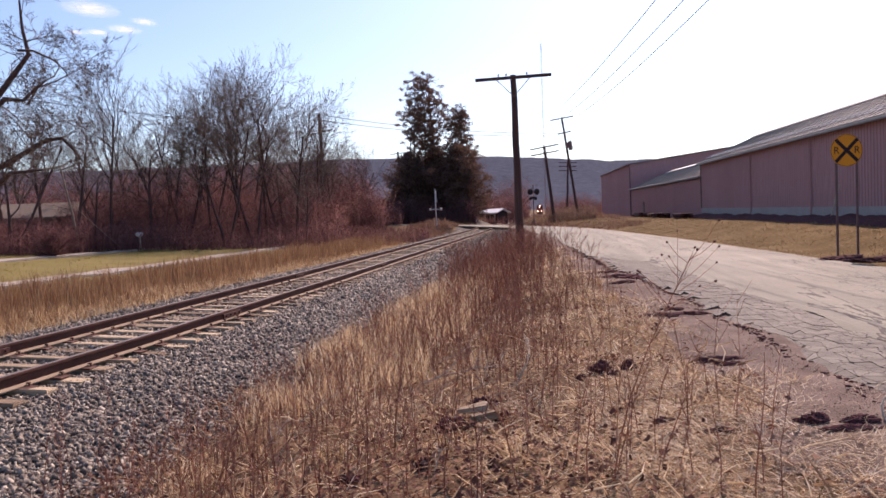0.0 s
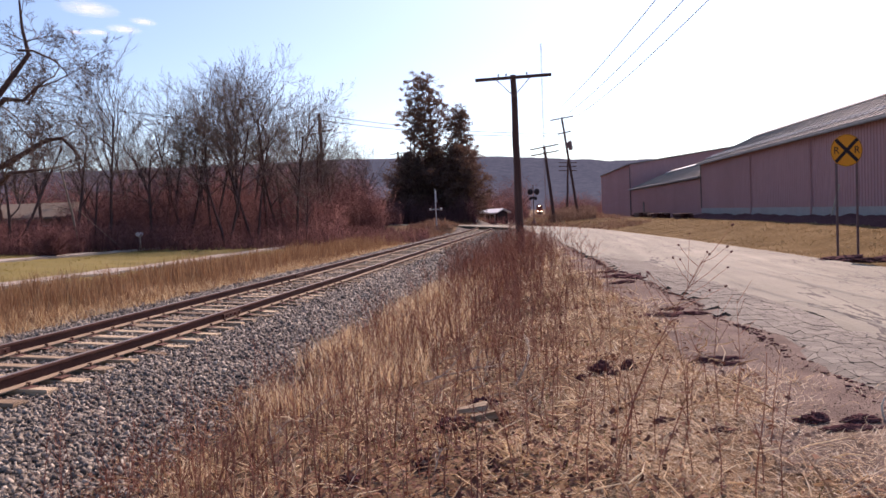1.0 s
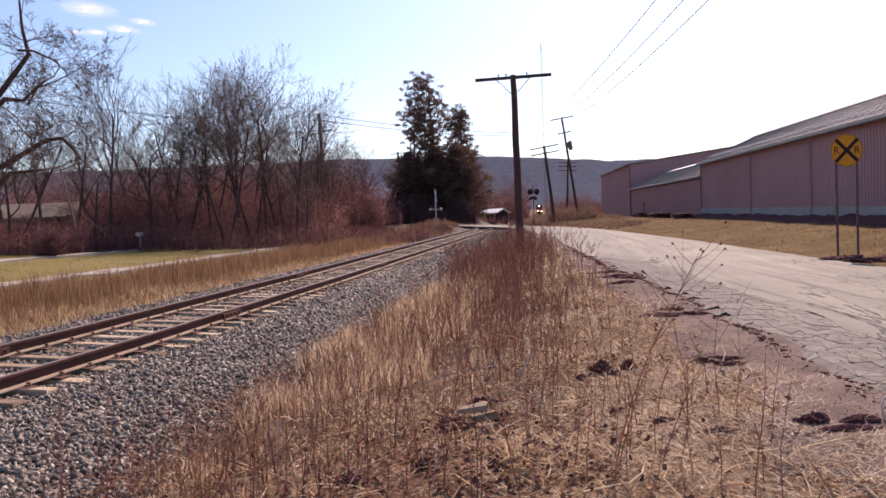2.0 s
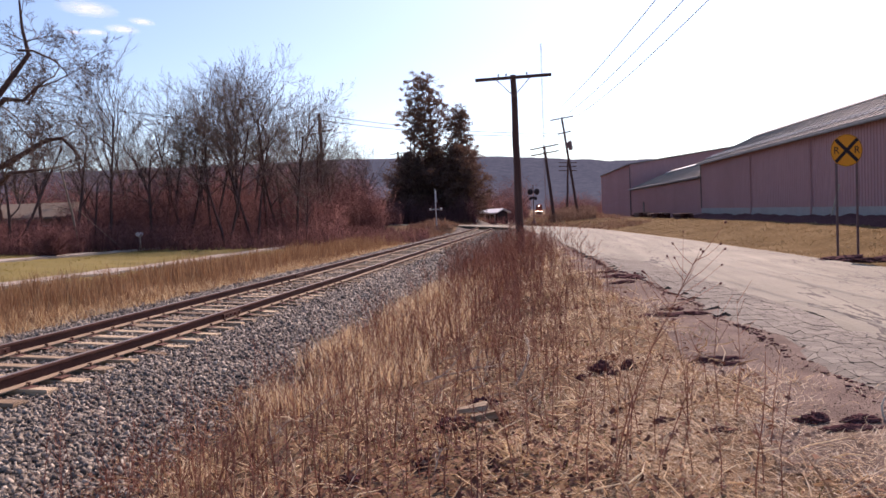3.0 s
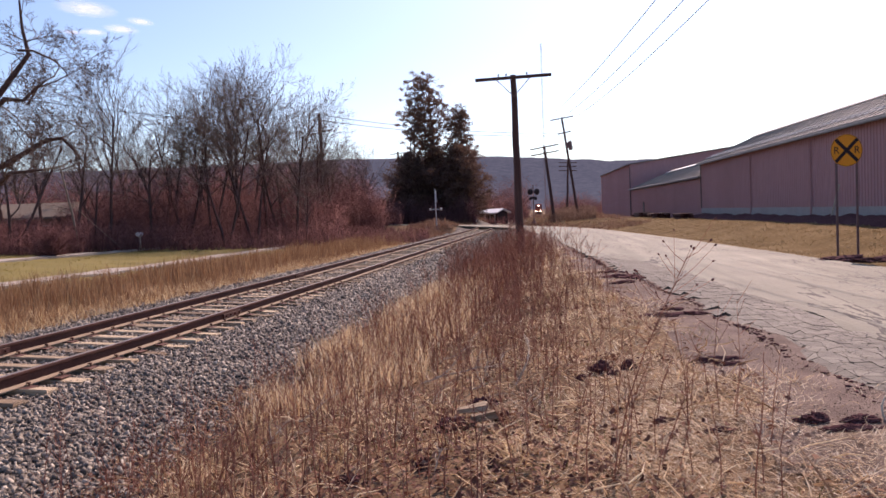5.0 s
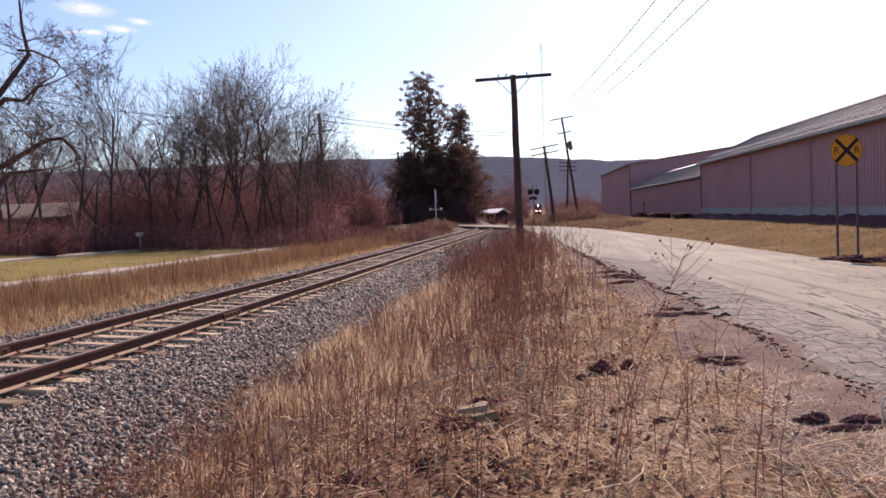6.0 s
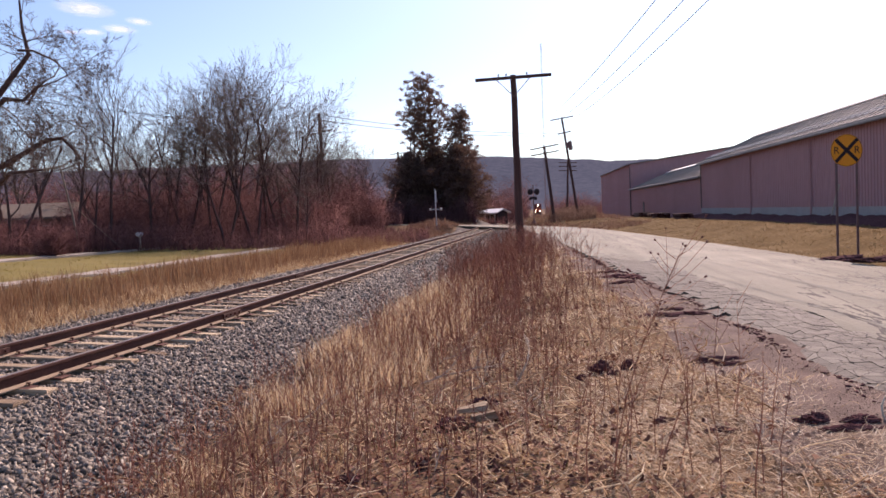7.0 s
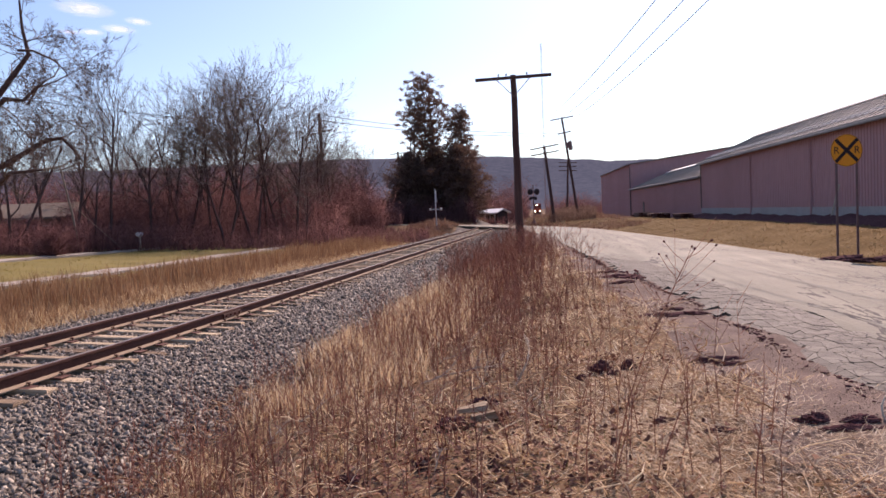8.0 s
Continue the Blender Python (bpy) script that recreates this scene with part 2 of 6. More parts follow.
        for i in range(len(path) - 1):
            for k in range(n if closed else n - 1):
                a, b = base + i * n + k, base + i * n + (k + 1) % n
                self.f.append((b, a, a + n, b + n))
        if closed:
            self.f.append(tuple(base + k for k in range(n)))
            self.f.append(tuple(base + (len(path) - 1) * n + k for k in reversed(range(n))))
        return self

    def mesh(self, name, *mats, smooth=False):
        me = bpy.data.meshes.new(name)
        me.from_pydata(self.v, [], self.f)
        for m in mats:
            me.materials.append(m)
        if smooth:
            me.shade_smooth()
        return me


def part(name, b, material, parent, label="", smooth=False):
    """Links a built mesh as one object under a thing or a part."""
    me = b if isinstance(b, bpy.types.Mesh) else b.mesh(name, material, smooth=smooth)
    ob = new(name, me)
    ob.parent = parent
    return tagged(ob, label)


def thing(name, m, label, category, group=""):
    ob = new(name)
    ob.matrix_world = m
    ob.empty_display_size = 0.2
    return tagged(ob, label, category, group)


def solid(name, b, material, label, category="", group="", kind="", smooth=False, m=None):
    ob = new(name, b if isinstance(b, bpy.types.Mesh) else b.mesh(name, material, smooth=smooth))
    if m:
        ob.matrix_world = m
    return tagged(ob, label, category, group, kind)


def card_mesh(name, verts, faces, material):
    """A mesh from arrays of triangles or quads."""
    me = bpy.data.meshes.new(name)
    me.vertices.add(len(verts))
    me.vertices.foreach_set("co", np.asarray(verts, dtype=np.float32).ravel())
    k = faces.shape[1]
    me.loops.add(faces.size)
    me.loops.foreach_set("vertex_index", faces.astype(np.int32).ravel())
    me.polygons.add(len(faces))
    me.polygons.foreach_set("loop_start", np.arange(len(faces), dtype=np.int32) * k)
    me.polygons.foreach_set("loop_total", np.full(len(faces), k, dtype=np.int32))
    me.materials.append(material)
    me.update(calc_edges=True)
    return me


# ---- plan: track, road and ground heights ----
def smooth(a, b, t):
    t = np.clip((t - a) / (b - a), 0, 1)
    return t * t * (3 - 2 * t)


def fall(x, y):
    """The plan's heights are given on a plane that leans with the camera; this takes them to level ground."""
    return -math.tan(ROLL) * np.clip(np.asarray(x) * SIDE.x + np.asarray(y) * SIDE.y, -45, 60)


def level(p):
    """The same for a single point, high or low."""
    return Matrix.Rotation(ROLL, 3, AIM - EYE) @ (Vector(p) - Vector((0, 0, EYE.z))) + Vector((0, 0, EYE.z)) + SIDE * 0.067


TRACK_X = -6.95


def track_x(y):
    """The track runs straight, then bends slightly left past the crossing."""
    y = np.asarray(y, dtype=float)
    d = np.maximum(y - 80, 0)
    return TRACK_X - 0.0185 * np.where(d < 60, d * d / 120, d - 30)


def track_z(y):
    return np.interp(y, [-50, 10, 20, 33, 44, 54, 66, 90, 380, 900], [0.0, 0.02, 0.09, 0.22, 0.33, 0.42, 0.58, 0.66, 1.25, 2.0])


ROAD = np.array([(5.4, -40), (5.4, -5), (5.32, 5), (5.1, 10), (4.72, 14.8), (4.2, 18.8), (3.65, 25), (2.95, 33), (1.9, 42), (0.6, 52), (-0.8, 60), (-2.9, 66), (-6.7, 71), (-11.5, 74), (-18, 75.6), (-30, 77.6), (-60, 82), (-90, 88)], dtype=float)


def resample(p, step):
    """Smooth even points along a polyline."""
    out = []
    for i in range(len(p) - 1):
        a, b, c, d = p[max(i - 1, 0)], p[i], p[i + 1], p[min(i + 2, len(p) - 1)]
        n = max(1, int(np.linalg.norm(c - b) / step))
        for k in range(n):
            t = k / n
            out.append(0.5 * (2 * b + (c - a) * t + (2 * a - 5 * b + 4 * c - d) * t * t + (3 * b - a - 3 * c + d) * t ** 3))
    out.append(p[-1])
    return np.array(out)


ROAD_PATH = resample(ROAD, 0.8)
ROAD_HALF = 3.15


def road_z(y):
    return np.interp(y, [-40, 30, 66, 110], [0.58, 0.60, 0.64, 0.70])


def road_side(x, y):
    """Signed distance from the road's middle line: right of it is positive."""
    x, y = np.atleast_1d(np.asarray(x, dtype=float)), np.atleast_1d(np.asarray(y, dtype=float))
    best, sign = np.full(x.shape, 1e9), np.ones(x.shape)
    a, b = ROAD_PATH[:-1:3], ROAD_PATH[1::3][:len(ROAD_PATH[:-1:3])]
    for (ax, ay), (bx, by) in zip(a, b):
        d2 = (x - ax) ** 2 + (y - ay) ** 2
        s = (bx - ax) * (y - ay) - (by - ay) * (x - ax)
        near = d2 < best
        best = np.where(near, d2, best)
        sign = np.where(near, np.where(s < 0, 1.0, -1.0), sign)
    return np.sqrt(best) * sign


WALL_TURN = 3.109
WALL_AX = Vector((-math.sin(radians(WALL_TURN)), math.cos(radians(WALL_TURN)), 0))
WALL_OUT = Vector((math.cos(radians(WALL_TURN)), math.sin(radians(WALL_TURN)), 0))
WALL_OFF = 15.85


def ground_z(x, y):
    x, y = np.asarray(x, dtype=float), np.asarray(y, dtype=float)
    shape = np.broadcast(x, y).shape
    x, y = np.broadcast_to(x, shape).ravel(), np.broadcast_to(y, shape).ravel()
    far = smooth(40, 120, y)
    left = -0.38 + 0.85 * far - 2.6 * smooth(-30, -46, x) * smooth(30, 60, y) * (1 - smooth(120, 300, y))
    z = left + np.maximum(y - 120, 0) * 0.0022
    rs = road_side(x, y)
    rz = road_z(y)
    # verge between ballast toe and road
    dx = x - track_x(y)
    verge = -0.30 + 0.62 * smooth(3.0, 7.2, dx) + 0.5 * far * (1 - smooth(3.0, 7.2, dx))
    near = (dx > 0) & (y < 140)
    z = np.where(near, np.maximum(verge, z), z)
    # bank that rises from the road to the buildings
    w = x * WALL_OUT.x + y * WALL_OUT.y
    bank = rz - 0.06 + 0.80 * smooth(3.8, 10.5, rs) * smooth(-40, 10, y)
    z = np.where((rs > 0) & (y < 105), np.maximum(z, bank) * (1 - smooth(85, 105, y)) + z * smooth(85, 105, y), z)
    # raised brushy mound beyond the road's bend
    z = z + 0.95 * np.exp(-((x - 2.2) / 3.6) ** 2 - ((y - 95) / 8) ** 2)
    # road bed
    k = 1 - smooth(ROAD_HALF + 0.7, ROAD_HALF + 2.6, np.abs(rs))
    z = z * (1 - k) + (rz - 0.032 - 0.045 * smooth(ROAD_HALF + 0.1, ROAD_HALF + 0.9, np.abs(rs))) * k
    # ballast bed
    tz = track_z(y) - 0.245
    k = 1 - smooth(1.5, 3.6, np.abs(dx))
    z = z * (1 - k) + tz * k
    bump = 0.05 * np.sin(x * 1.7 + 1.3 * np.sin(y * 0.9)) * np.sin(y * 1.3 + np.sin(x * 1.1))
    quiet = smooth(1.9, 3.4, np.abs(dx)) * smooth(2.7, 3.6, np.abs(rs))
    return (z + bump * quiet + fall(x, y)).reshape(shape)


def gz(x, y):
    return float(ground_z(np.array([x]), np.array([y]))[0])


# ---- ground ----
def axis(parts):
    out = [parts[0][0]]
    for a, b, s in parts:
        out += list(np.linspace(a, b, max(1, int(round((b - a) / s))) + 1)[1:])
    return np.array(out)


def make_ground():
    xs = axis([(-3500, -400, 300), (-400, -80, 20), (-80, -20, 2), (-20, -11, 0.7), (-11, 8, 0.22), (8, 24, 0.8), (24, 80, 4), (80, 400, 30), (400, 3500, 300)])
    ys = axis([(-600, -60, 60), (-60, 0, 5), (0, 30, 0.25), (30, 110, 0.9), (110, 200, 6), (200, 600, 30), (600, 4300, 300)])
    X, Y = np.meshgrid(xs, ys, indexing="ij")
    Z = ground_z(X, Y)
    v = np.stack([X, Y, Z], -1).reshape(-1, 3)
    i, j = np.meshgrid(np.arange(len(xs) - 1), np.arange(len(ys) - 1), indexing="ij")
    n = len(ys)
    f = np.stack([i * n + j, (i + 1) * n + j, (i + 1) * n + j + 1, i * n + j + 1], -1).reshape(-1, 4)
    me = card_mesh("ground", v, f, M_EARTH)
    me.materials.append(M_LAWN)
    me.materials.append(M_BALLAST)
    me.materials.append(M_SHOULDER)
    me.materials.append(M_BANKSOIL)
    c = v[f].mean(1)
    dx = c[:, 0] - track_x(c[:, 1])
    kind = np.zeros(len(f), dtype=np.int32)
    kind[(dx < -7) & (c[:, 1] > -20) & (c[:, 1] < 60) & (c[:, 0] > -40)] = 1
    rs = road_side(c[:, 0], c[:, 1])
    kind[(rs > ROAD_HALF) & (c[:, 1] > -30) & (c[:, 1] < 112) & (rs < 40)] = 4
    kind[(np.abs(rs + ROAD_HALF) < 0.95) & (c[:, 1] > -5) & (c[:, 1] < 60)] = 3
    kind[(np.abs(dx) < 3.0) & (c[:, 1] > -60) & (c[:, 1] < 400)] = 2
    me.polygons.foreach_set("material_index", kind)
    me.shade_smooth()
    solid("ground", me, None, "dead tan grass, lawn and ballast ground sheet", "ground", kind="structure")


make_ground()


# ---- road ----
def make_road():
    fine = resample(ROAD, 0.12)
    fd = np.gradient(fine, axis=0)
    fd /= np.linalg.norm(fd, axis=1)[:, None]
    fr = np.stack([fd[:, 1], -fd[:, 0]], 1)
    n = len(fine)
    s = np.cumsum(np.r_[0, np.linalg.norm(np.diff(fine, axis=0), axis=1)])
    rag = np.array([noise.fractal((a * 0.55, 0.3, 0), 0.8, 2.1, 5) for a in s])
    rag2 = np.array([noise.fractal((a * 0.9, 7.3, 0), 0.8, 2.1, 5) for a in s])
    left = -ROAD_HALF - 0.16 * rag + 0.95 * smooth(3.2, 4.0, fine[:, 1]) * (1 - smooth(19, 23, fine[:, 1]))
    right = ROAD_HALF + 0.10 * rag2
    cols = np.linspace(0, 1, 9)
    v = []
    for i in range(n):
        for c in cols:
            a = left[i] + (right[i] - left[i]) * c
            crown = 0.05 * (1 - (a / ROAD_HALF) ** 2)
            x, y = fine[i] + fr[i] * a
            v.append((x, y, float(road_z(y) + fall(x, y)) + max(crown, -0.02)))
    k = len(cols)
    top = len(v)
    for i in range(n):
        for c in (0, k - 1):
            x, y, z = v[i * k + c]
            v.append((x, y, z - 0.14))
    f = []
    for i in range(n - 1):
        f += [(i * k + c, i * k + c + 1, (i + 1) * k + c + 1, (i + 1) * k + c) for c in range(k - 1)]
        f.append((top + 2 * i, i * k, (i + 1) * k, top + 2 * i + 2))
        f.append((i * k + k - 1, top + 2 * i + 1, top + 2 * i + 3, (i + 1) * k + k - 1))
    b = Build().raw(v, f)
    solid("road", b, M_ASPHALT, "sun-bleached cracked asphalt road with ragged edges", "road", kind="structure")


make_road()


# ---- railway ----
RAIL_PROFILE = [(-0.07, -0.172), (0.07, -0.172), (0.07, -0.160), (0.012, -0.140), (0.010, -0.048), (0.036, -0.036), (0.036, -0.006), (0.028, 0.0), (-0.028, 0.0), (-0.036, -0.006), (-0.036, -0.036), (-0.010, -0.048), (-0.012, -0.140), (-0.07, -0.160)]


def track_point(y, off, dz=0.0):
    x = float(track_x(y)) + off
    return Vector((x, y, float(track_z(y) + fall(x, y)) + dz))


def make_track():
    track = thing("railway_track", pose(0, 0, 0), "rusty single railway track on weathered wooden ties", "railway track")
    track["kind"] = "structure"
    ys = list(np.arange(-8, 110, 1.0)) + list(np.arange(110, 620, 10.0))
    for off in (-0.755, 0.755):
        b = Build().sweep(RAIL_PROFILE, [track_point(y, off) for y in ys])
        rail = part("rail", b, M_RAIL, track)
        rail.data.materials.append(M_HEAD)
        rail.data.materials.append(M_DUSTY)
        n = len(RAIL_PROFILE)
        for i, p in enumerate(rail.data.polygons):
            if i < (len(ys) - 1) * n and i % n == 7:
                p.material_index = 1
            elif i < (len(ys) - 1) * n and i % n in (1, 2, 12, 13):
                p.material_index = 2
    rng = random.Random(3)
    meshes = []
    for k in range(6):
        b = Build().box((0, 0, -0.09), (2.59 - 0.05 * k, 0.23 - 0.01 * (k % 3), 0.18), bevel=0.016, jitter=0.016)
        meshes.append(b.mesh("tie", M_TIE))
    y = 2.0
    while y < 108:
        ob = new("tie", meshes[rng.randrange(6)])
        ob.parent = track
        ob.matrix_basis = Matrix.Translation(track_point(y, rng.uniform(-0.06, 0.06), -0.183 + rng.uniform(-0.016, 0.006))) @ pose(0, 0, 0, 0, math.degrees(ROLL), rng.uniform(-1.6, 1.6))
        y += 0.545 + rng.uniform(-0.03, 0.03)


make_track()


# ---- buildings along the road ----
def make_buildings():
    m = Matrix.Translation(WALL_OUT * WALL_OFF + WALL_AX * 0.33 - Vector((0, 0, 1.015))) @ pose(0, 0, 0, 0, 0, WALL_TURN)

    def shed(name, y0, y1, z0, base, eave, ridge, depth, label):
        t = thing(name, m, label, "industrial building", "sheds beside the road")
        L, yc = y1 - y0, (y0 + y1) / 2
        if base > z0:
            part("foundation", Build().box((depth, yc, (z0 + base) / 2 - 0.3), (depth * 2 + 0.1, L + 0.1, base - z0 + 0.6)), M_CONCRETE, t, "pale concrete foundation wall")
        # ribbed long wall and gable ends
        b = Build()
        prof = []
        y = y0
        while y < y1 - 0.01:
            for dy, px in ((0, 0), (0.19, 0), (0.21, -0.035), (0.27, -0.035), (0.29, 0)):
                if y + dy < y1:
                    prof.append((px, y + dy))
            y += 0.305
        prof.append((0, y1))
        k = len(b.v)
        vs = [(px, py, base) for px, py in prof] + [(px, py, eave) for px, py in prof]
        n = len(prof)
        b.raw(vs, [(i + 1, i, i + n, i + 1 + n) for i in range(n - 1)])
        part("long_wall", b, M_SIDING, t)
        for gy, sg in ((y0, -1), (y1, 1)):
            b = Build()
            pts = [(0, base), (depth * 2, base), (depth * 2, eave), (depth, ridge), (0, eave)]
            b.raw([(px, gy, pz) for px, pz in pts] + [(px, gy - sg * 0.15, pz) for px, pz in pts],
                  [(0, 1, 2, 3, 4) if sg < 0 else (4, 3, 2, 1, 0), (9, 8, 7, 6, 5) if sg < 0 else (5, 6, 7, 8, 9)] + [(i, (i + 1) % 5, 5 + (i + 1) % 5, 5 + i) for i in range(5)])
            part("gable_wall", b, M_SIDING, t)
        part("back_wall", Build().box((depth * 2 - 0.1, yc, (base + eave) / 2), (0.15, L - 0.4, eave - base - 0.02)), M_SIDING, t)
        for sg in (-1, 1):
            b = Build()
            e, o = 0.35, 0.30
            slope = (ridge - eave) / depth
            xa, za = (-e, eave - e * slope) if sg < 0 else (depth * 2 + e, eave - e * slope)
            pts = [(xa, za + 0.03), (depth, ridge + 0.03), (depth, ridge + 0.17), (xa, za + 0.17)]
            b.raw([(px, y0 - o, pz) for px, pz in pts] + [(px, y1 + o, pz) for px, pz in pts],
                  [(0, 1, 2, 3), (7, 6, 5, 4)] + [(i, 4 + i, 4 + (i + 1) % 4, (i + 1) % 4) for i in range(4)])
            roof = part("roof_slope", b, M_ROOF, t)
        return t

    main = shed("warehouse", 8, 66.9, 1.25, 2.3, 6.24, 8.21, 4.7, "long tan ribbed metal warehouse with grey roof and concrete base")
    low = shed("low_shed", 67.1, 109.4, 1.1, 1.1, 5.08, 7.32, 5.6, "lower tan ribbed metal shed joined to a warehouse")
    tall = shed("tall_shed", 110.0, 149.5, 1.0, 1.0, 8.75, 10.65, 16, "tall tan metal shed beyond a lower shed")
    return m, main, low, tall


SHED_M, WAREHOUSE, LOW_SHED, TALL_SHED = make_buildings()


# ---- far ridge ----
def make_ridge():
    ang = np.radians(np.linspace(-75, 75, 240))
    b = Build()
    v = []
    for a in ang:
        d = 2900
        top = float(np.interp(math.degrees(a), [-75, -37, -17, -5, 4, 12, 75], [200, 207, 230, 216, 174, 165, 160])) + 5 * noise.fractal((a * 40, 2.0, 0), 0.9, 2.0, 5)
        for k, (dd, h) in enumerate(((-1400, -10), (-900, 0.12), (-450, 0.55), (-150, 0.88), (0, 1.0), (300, 0.9))):
            hh = h if h < 0 else h * top
            v.append((math.sin(a) * (d + dd), math.cos(a) * (d + dd), hh + (6 * noise.noise((a * 30, k * 1.7, 0)) if 0 < k < 4 else 0)))
    n = 6
    f = [(i * n + k, (i + 1) * n + k, (i + 1) * n + k + 1, i * n + k + 1) for i in range(len(ang) - 1) for k in range(n - 1)]
    solid("backdrop", b.raw(v, f), M_HILL, "distant wooded ridge with blue-grey haze in its colour", "hill", kind="structure", smooth=True)


make_ridge()


# ---- utility poles ----
def utility_pole(base, top, arms, label, r=(0.17, 0.11), insulators=True):
    """arms: (height below the top, half length, tilt in degrees)."""
    t = thing("utility_pole", Matrix.Translation(base), label, "utility pole", "poles along the railway")
    base, top = level(base), level(top)
    axis_v = top - base
    L = axis_v.length
    q = Vector((0, 0, 1)).rotation_difference(axis_v).to_matrix().to_4x4()
    t.matrix_world = Matrix.Translation(base) @ q
    n = 8
    part("shaft", Build().tube([(0.012 * math.sin(i * 2.1), 0, L * i / n - (0.5 if i == 0 else 0)) for i in range(n + 1)], [r[0] + (r[1] - r[0]) * i / n for i in range(n + 1)], 10), M_POLE, t, smooth=False)
    for down, half, tilt in arms:
        am = pose(0, -0.14, L - down, 0, tilt, 0)
        arm = part("crossarm", Build().box((0, 0, 0), (half * 2, 0.10, 0.12), bevel=0.01), M_POLE, t)
        arm.matrix_basis = am
        for sx in (-1, 1):
            br = part("brace", Build().tube([(sx * half * 0.45, -0.06, -0.05), (0, -0.0, -0.75)], 0.018, 4), M_GALV, t)
            br.matrix_basis = am
        if insulators:
            for fx in (-0.38, -0.18, 0.36):
                pin = part("insulator", Build().tube([(0, 0, 0.05), (0, 0, 0.09), (0, 0, 0.10), (0, 0, 0.15), (0, 0, 0.18)], [0.012, 0.012, 0.04, 0.035, 0.012], 6), M_TRIM, arm)
                pin.location = (fx * half, 0, 0)
    return t


POLE_NEAR = utility_pole((-1.76, 29.95, 0.05), (-2.11, 29.93, 7.40), [(0.12, 1.52, -0.2)], "dark creosoted utility pole with one crossarm", r=(0.175, 0.115))
POLE_MAST = utility_pole((-0.98, 78.99, 0.35), (-2.26, 78.97, 8.95), [(0.1, 1.52, -2), (0.75, 1.52, -1.5)], "leaning utility pole with two tilted crossarms", r=(0.2, 0.13), insulators=False)
POLE_TRANS = utility_pole((1.66, 84.98, 0.5), (-0.48, 85.0, 12.7), [(0.1, 1.3, 0), (1.75, 0.75, -2)], "tall leaning utility pole carrying a transformer", r=(0.17, 0.11), insulators=False)
POLE_THREE = utility_pole((0.36, 125, 0.4), (0.37, 125, 10.8), [(0.5, 1.5, 0), (1.1, 1.5, 0), (1.8, 1.5, 0)], "distant utility pole with three crossarms", r=(0.2, 0.14), insulators=False)
POLE_FIELD = utility_pole((-28.4, 126.8, 0.3), (-29.1, 126.7, 12.7), [(0.35, 1.4, -3)], "distant utility pole with one crossarm", r=(0.2, 0.13), insulators=False)


# ---- trees ----
def grow(rng, trunk, crown, p, d, length, r, level, depth, spread, lean, fork, wild=0.17, thin=0.0075, first=0.45):
    """One limb and, from it, its branches."""
    seg = 5 if level == 0 else 3 if level < depth - 1 else 2
    pts, rad = [p.copy()], [r]
    q = p.copy()
    for i in range(seg):
        d = (d + Vector((rng.gauss(0, 1), rng.gauss(0, 1), rng.gauss(0, 0.6))) * (0.05 if level == 0 else wild) + Vector((0, 0, lean))).normalized()
        q = q + d * (length / seg)
        pts.append(q.copy())
        rad.append(max(r * (1 - 0.62 * (i + 1) / seg), thin))
    (trunk if level < 2 else crown).tube(pts, rad, 7 if level == 0 else 5 if level == 1 else 3, caps=False)
    if level >= depth:
        return
    n = fork[min(level, len(fork) - 1)]
    for k in range(n):
        t = (first + (1 - first) * (k + rng.random()) / n) if level == 0 else (0.2 + 0.8 * (k + rng.random()) / n)
        t = min(t, 0.999)
        i = int(t * seg)
        base = pts[i].lerp(pts[i + 1], t * seg - i)
        main = (pts[i + 1] - pts[i]).normalized()
        side = Vector((rng.gauss(0, 1), rng.gauss(0, 1), rng.gauss(0, 1)))
        side = (side - main * side.dot(main)).normalized()
        a = radians(rng.uniform(*spread))
        if k == 0 and level > 0:
            i, base, a = seg - 1, pts[-1].copy(), radians(rng.uniform(4, 18))
        nd = main * math.cos(a) + side * math.sin(a)
        grow(rng, trunk, crown, base, nd, length * (rng.uniform(0.30, 0.52) if level == 0 else rng.uniform(0.38, 0.62)) * (1.1 - 0.35 * t if level == 0 else 1), max(rad[-1] if k == 0 and level > 0 else rad[i] * rng.uniform(0.4, 0.62), thin), level + 1, depth, spread, lean, fork, wild, thin, first)


def bare_tree(seed, height, r, spread=(22, 48), lean=0.06, fork=(10, 6, 5, 4), depth=4, crook=0.0, stems=1, wild=0.2, first=0.4):
    rng = random.Random(seed)
    tr, cr = Build(), Build()
    for k in range(stems):
        a = 6.283 * k / stems + rng.uniform(-0.5, 0.5)
        out = 0.0 if stems == 1 else rng.uniform(0.16, 0.34)
        d = Vector((crook + math.cos(a) * out, math.sin(a) * out, 1)).normalized()
        h = height * (0.86 if k == 0 else rng.uniform(0.66, 0.84))
        grow(rng, tr, cr, Vector((0.12 * math.cos(a), 0.12 * math.sin(a), -0.3)) if stems > 1 else Vector((0, 0, -0.3)), d, h, r * (1 if stems == 1 else 0.8), 0, depth, spread, lean, fork, wild, 0.0075, first)
    return tr.mesh("trunk", M_BARK), cr.mesh("crown", M_TWIG)


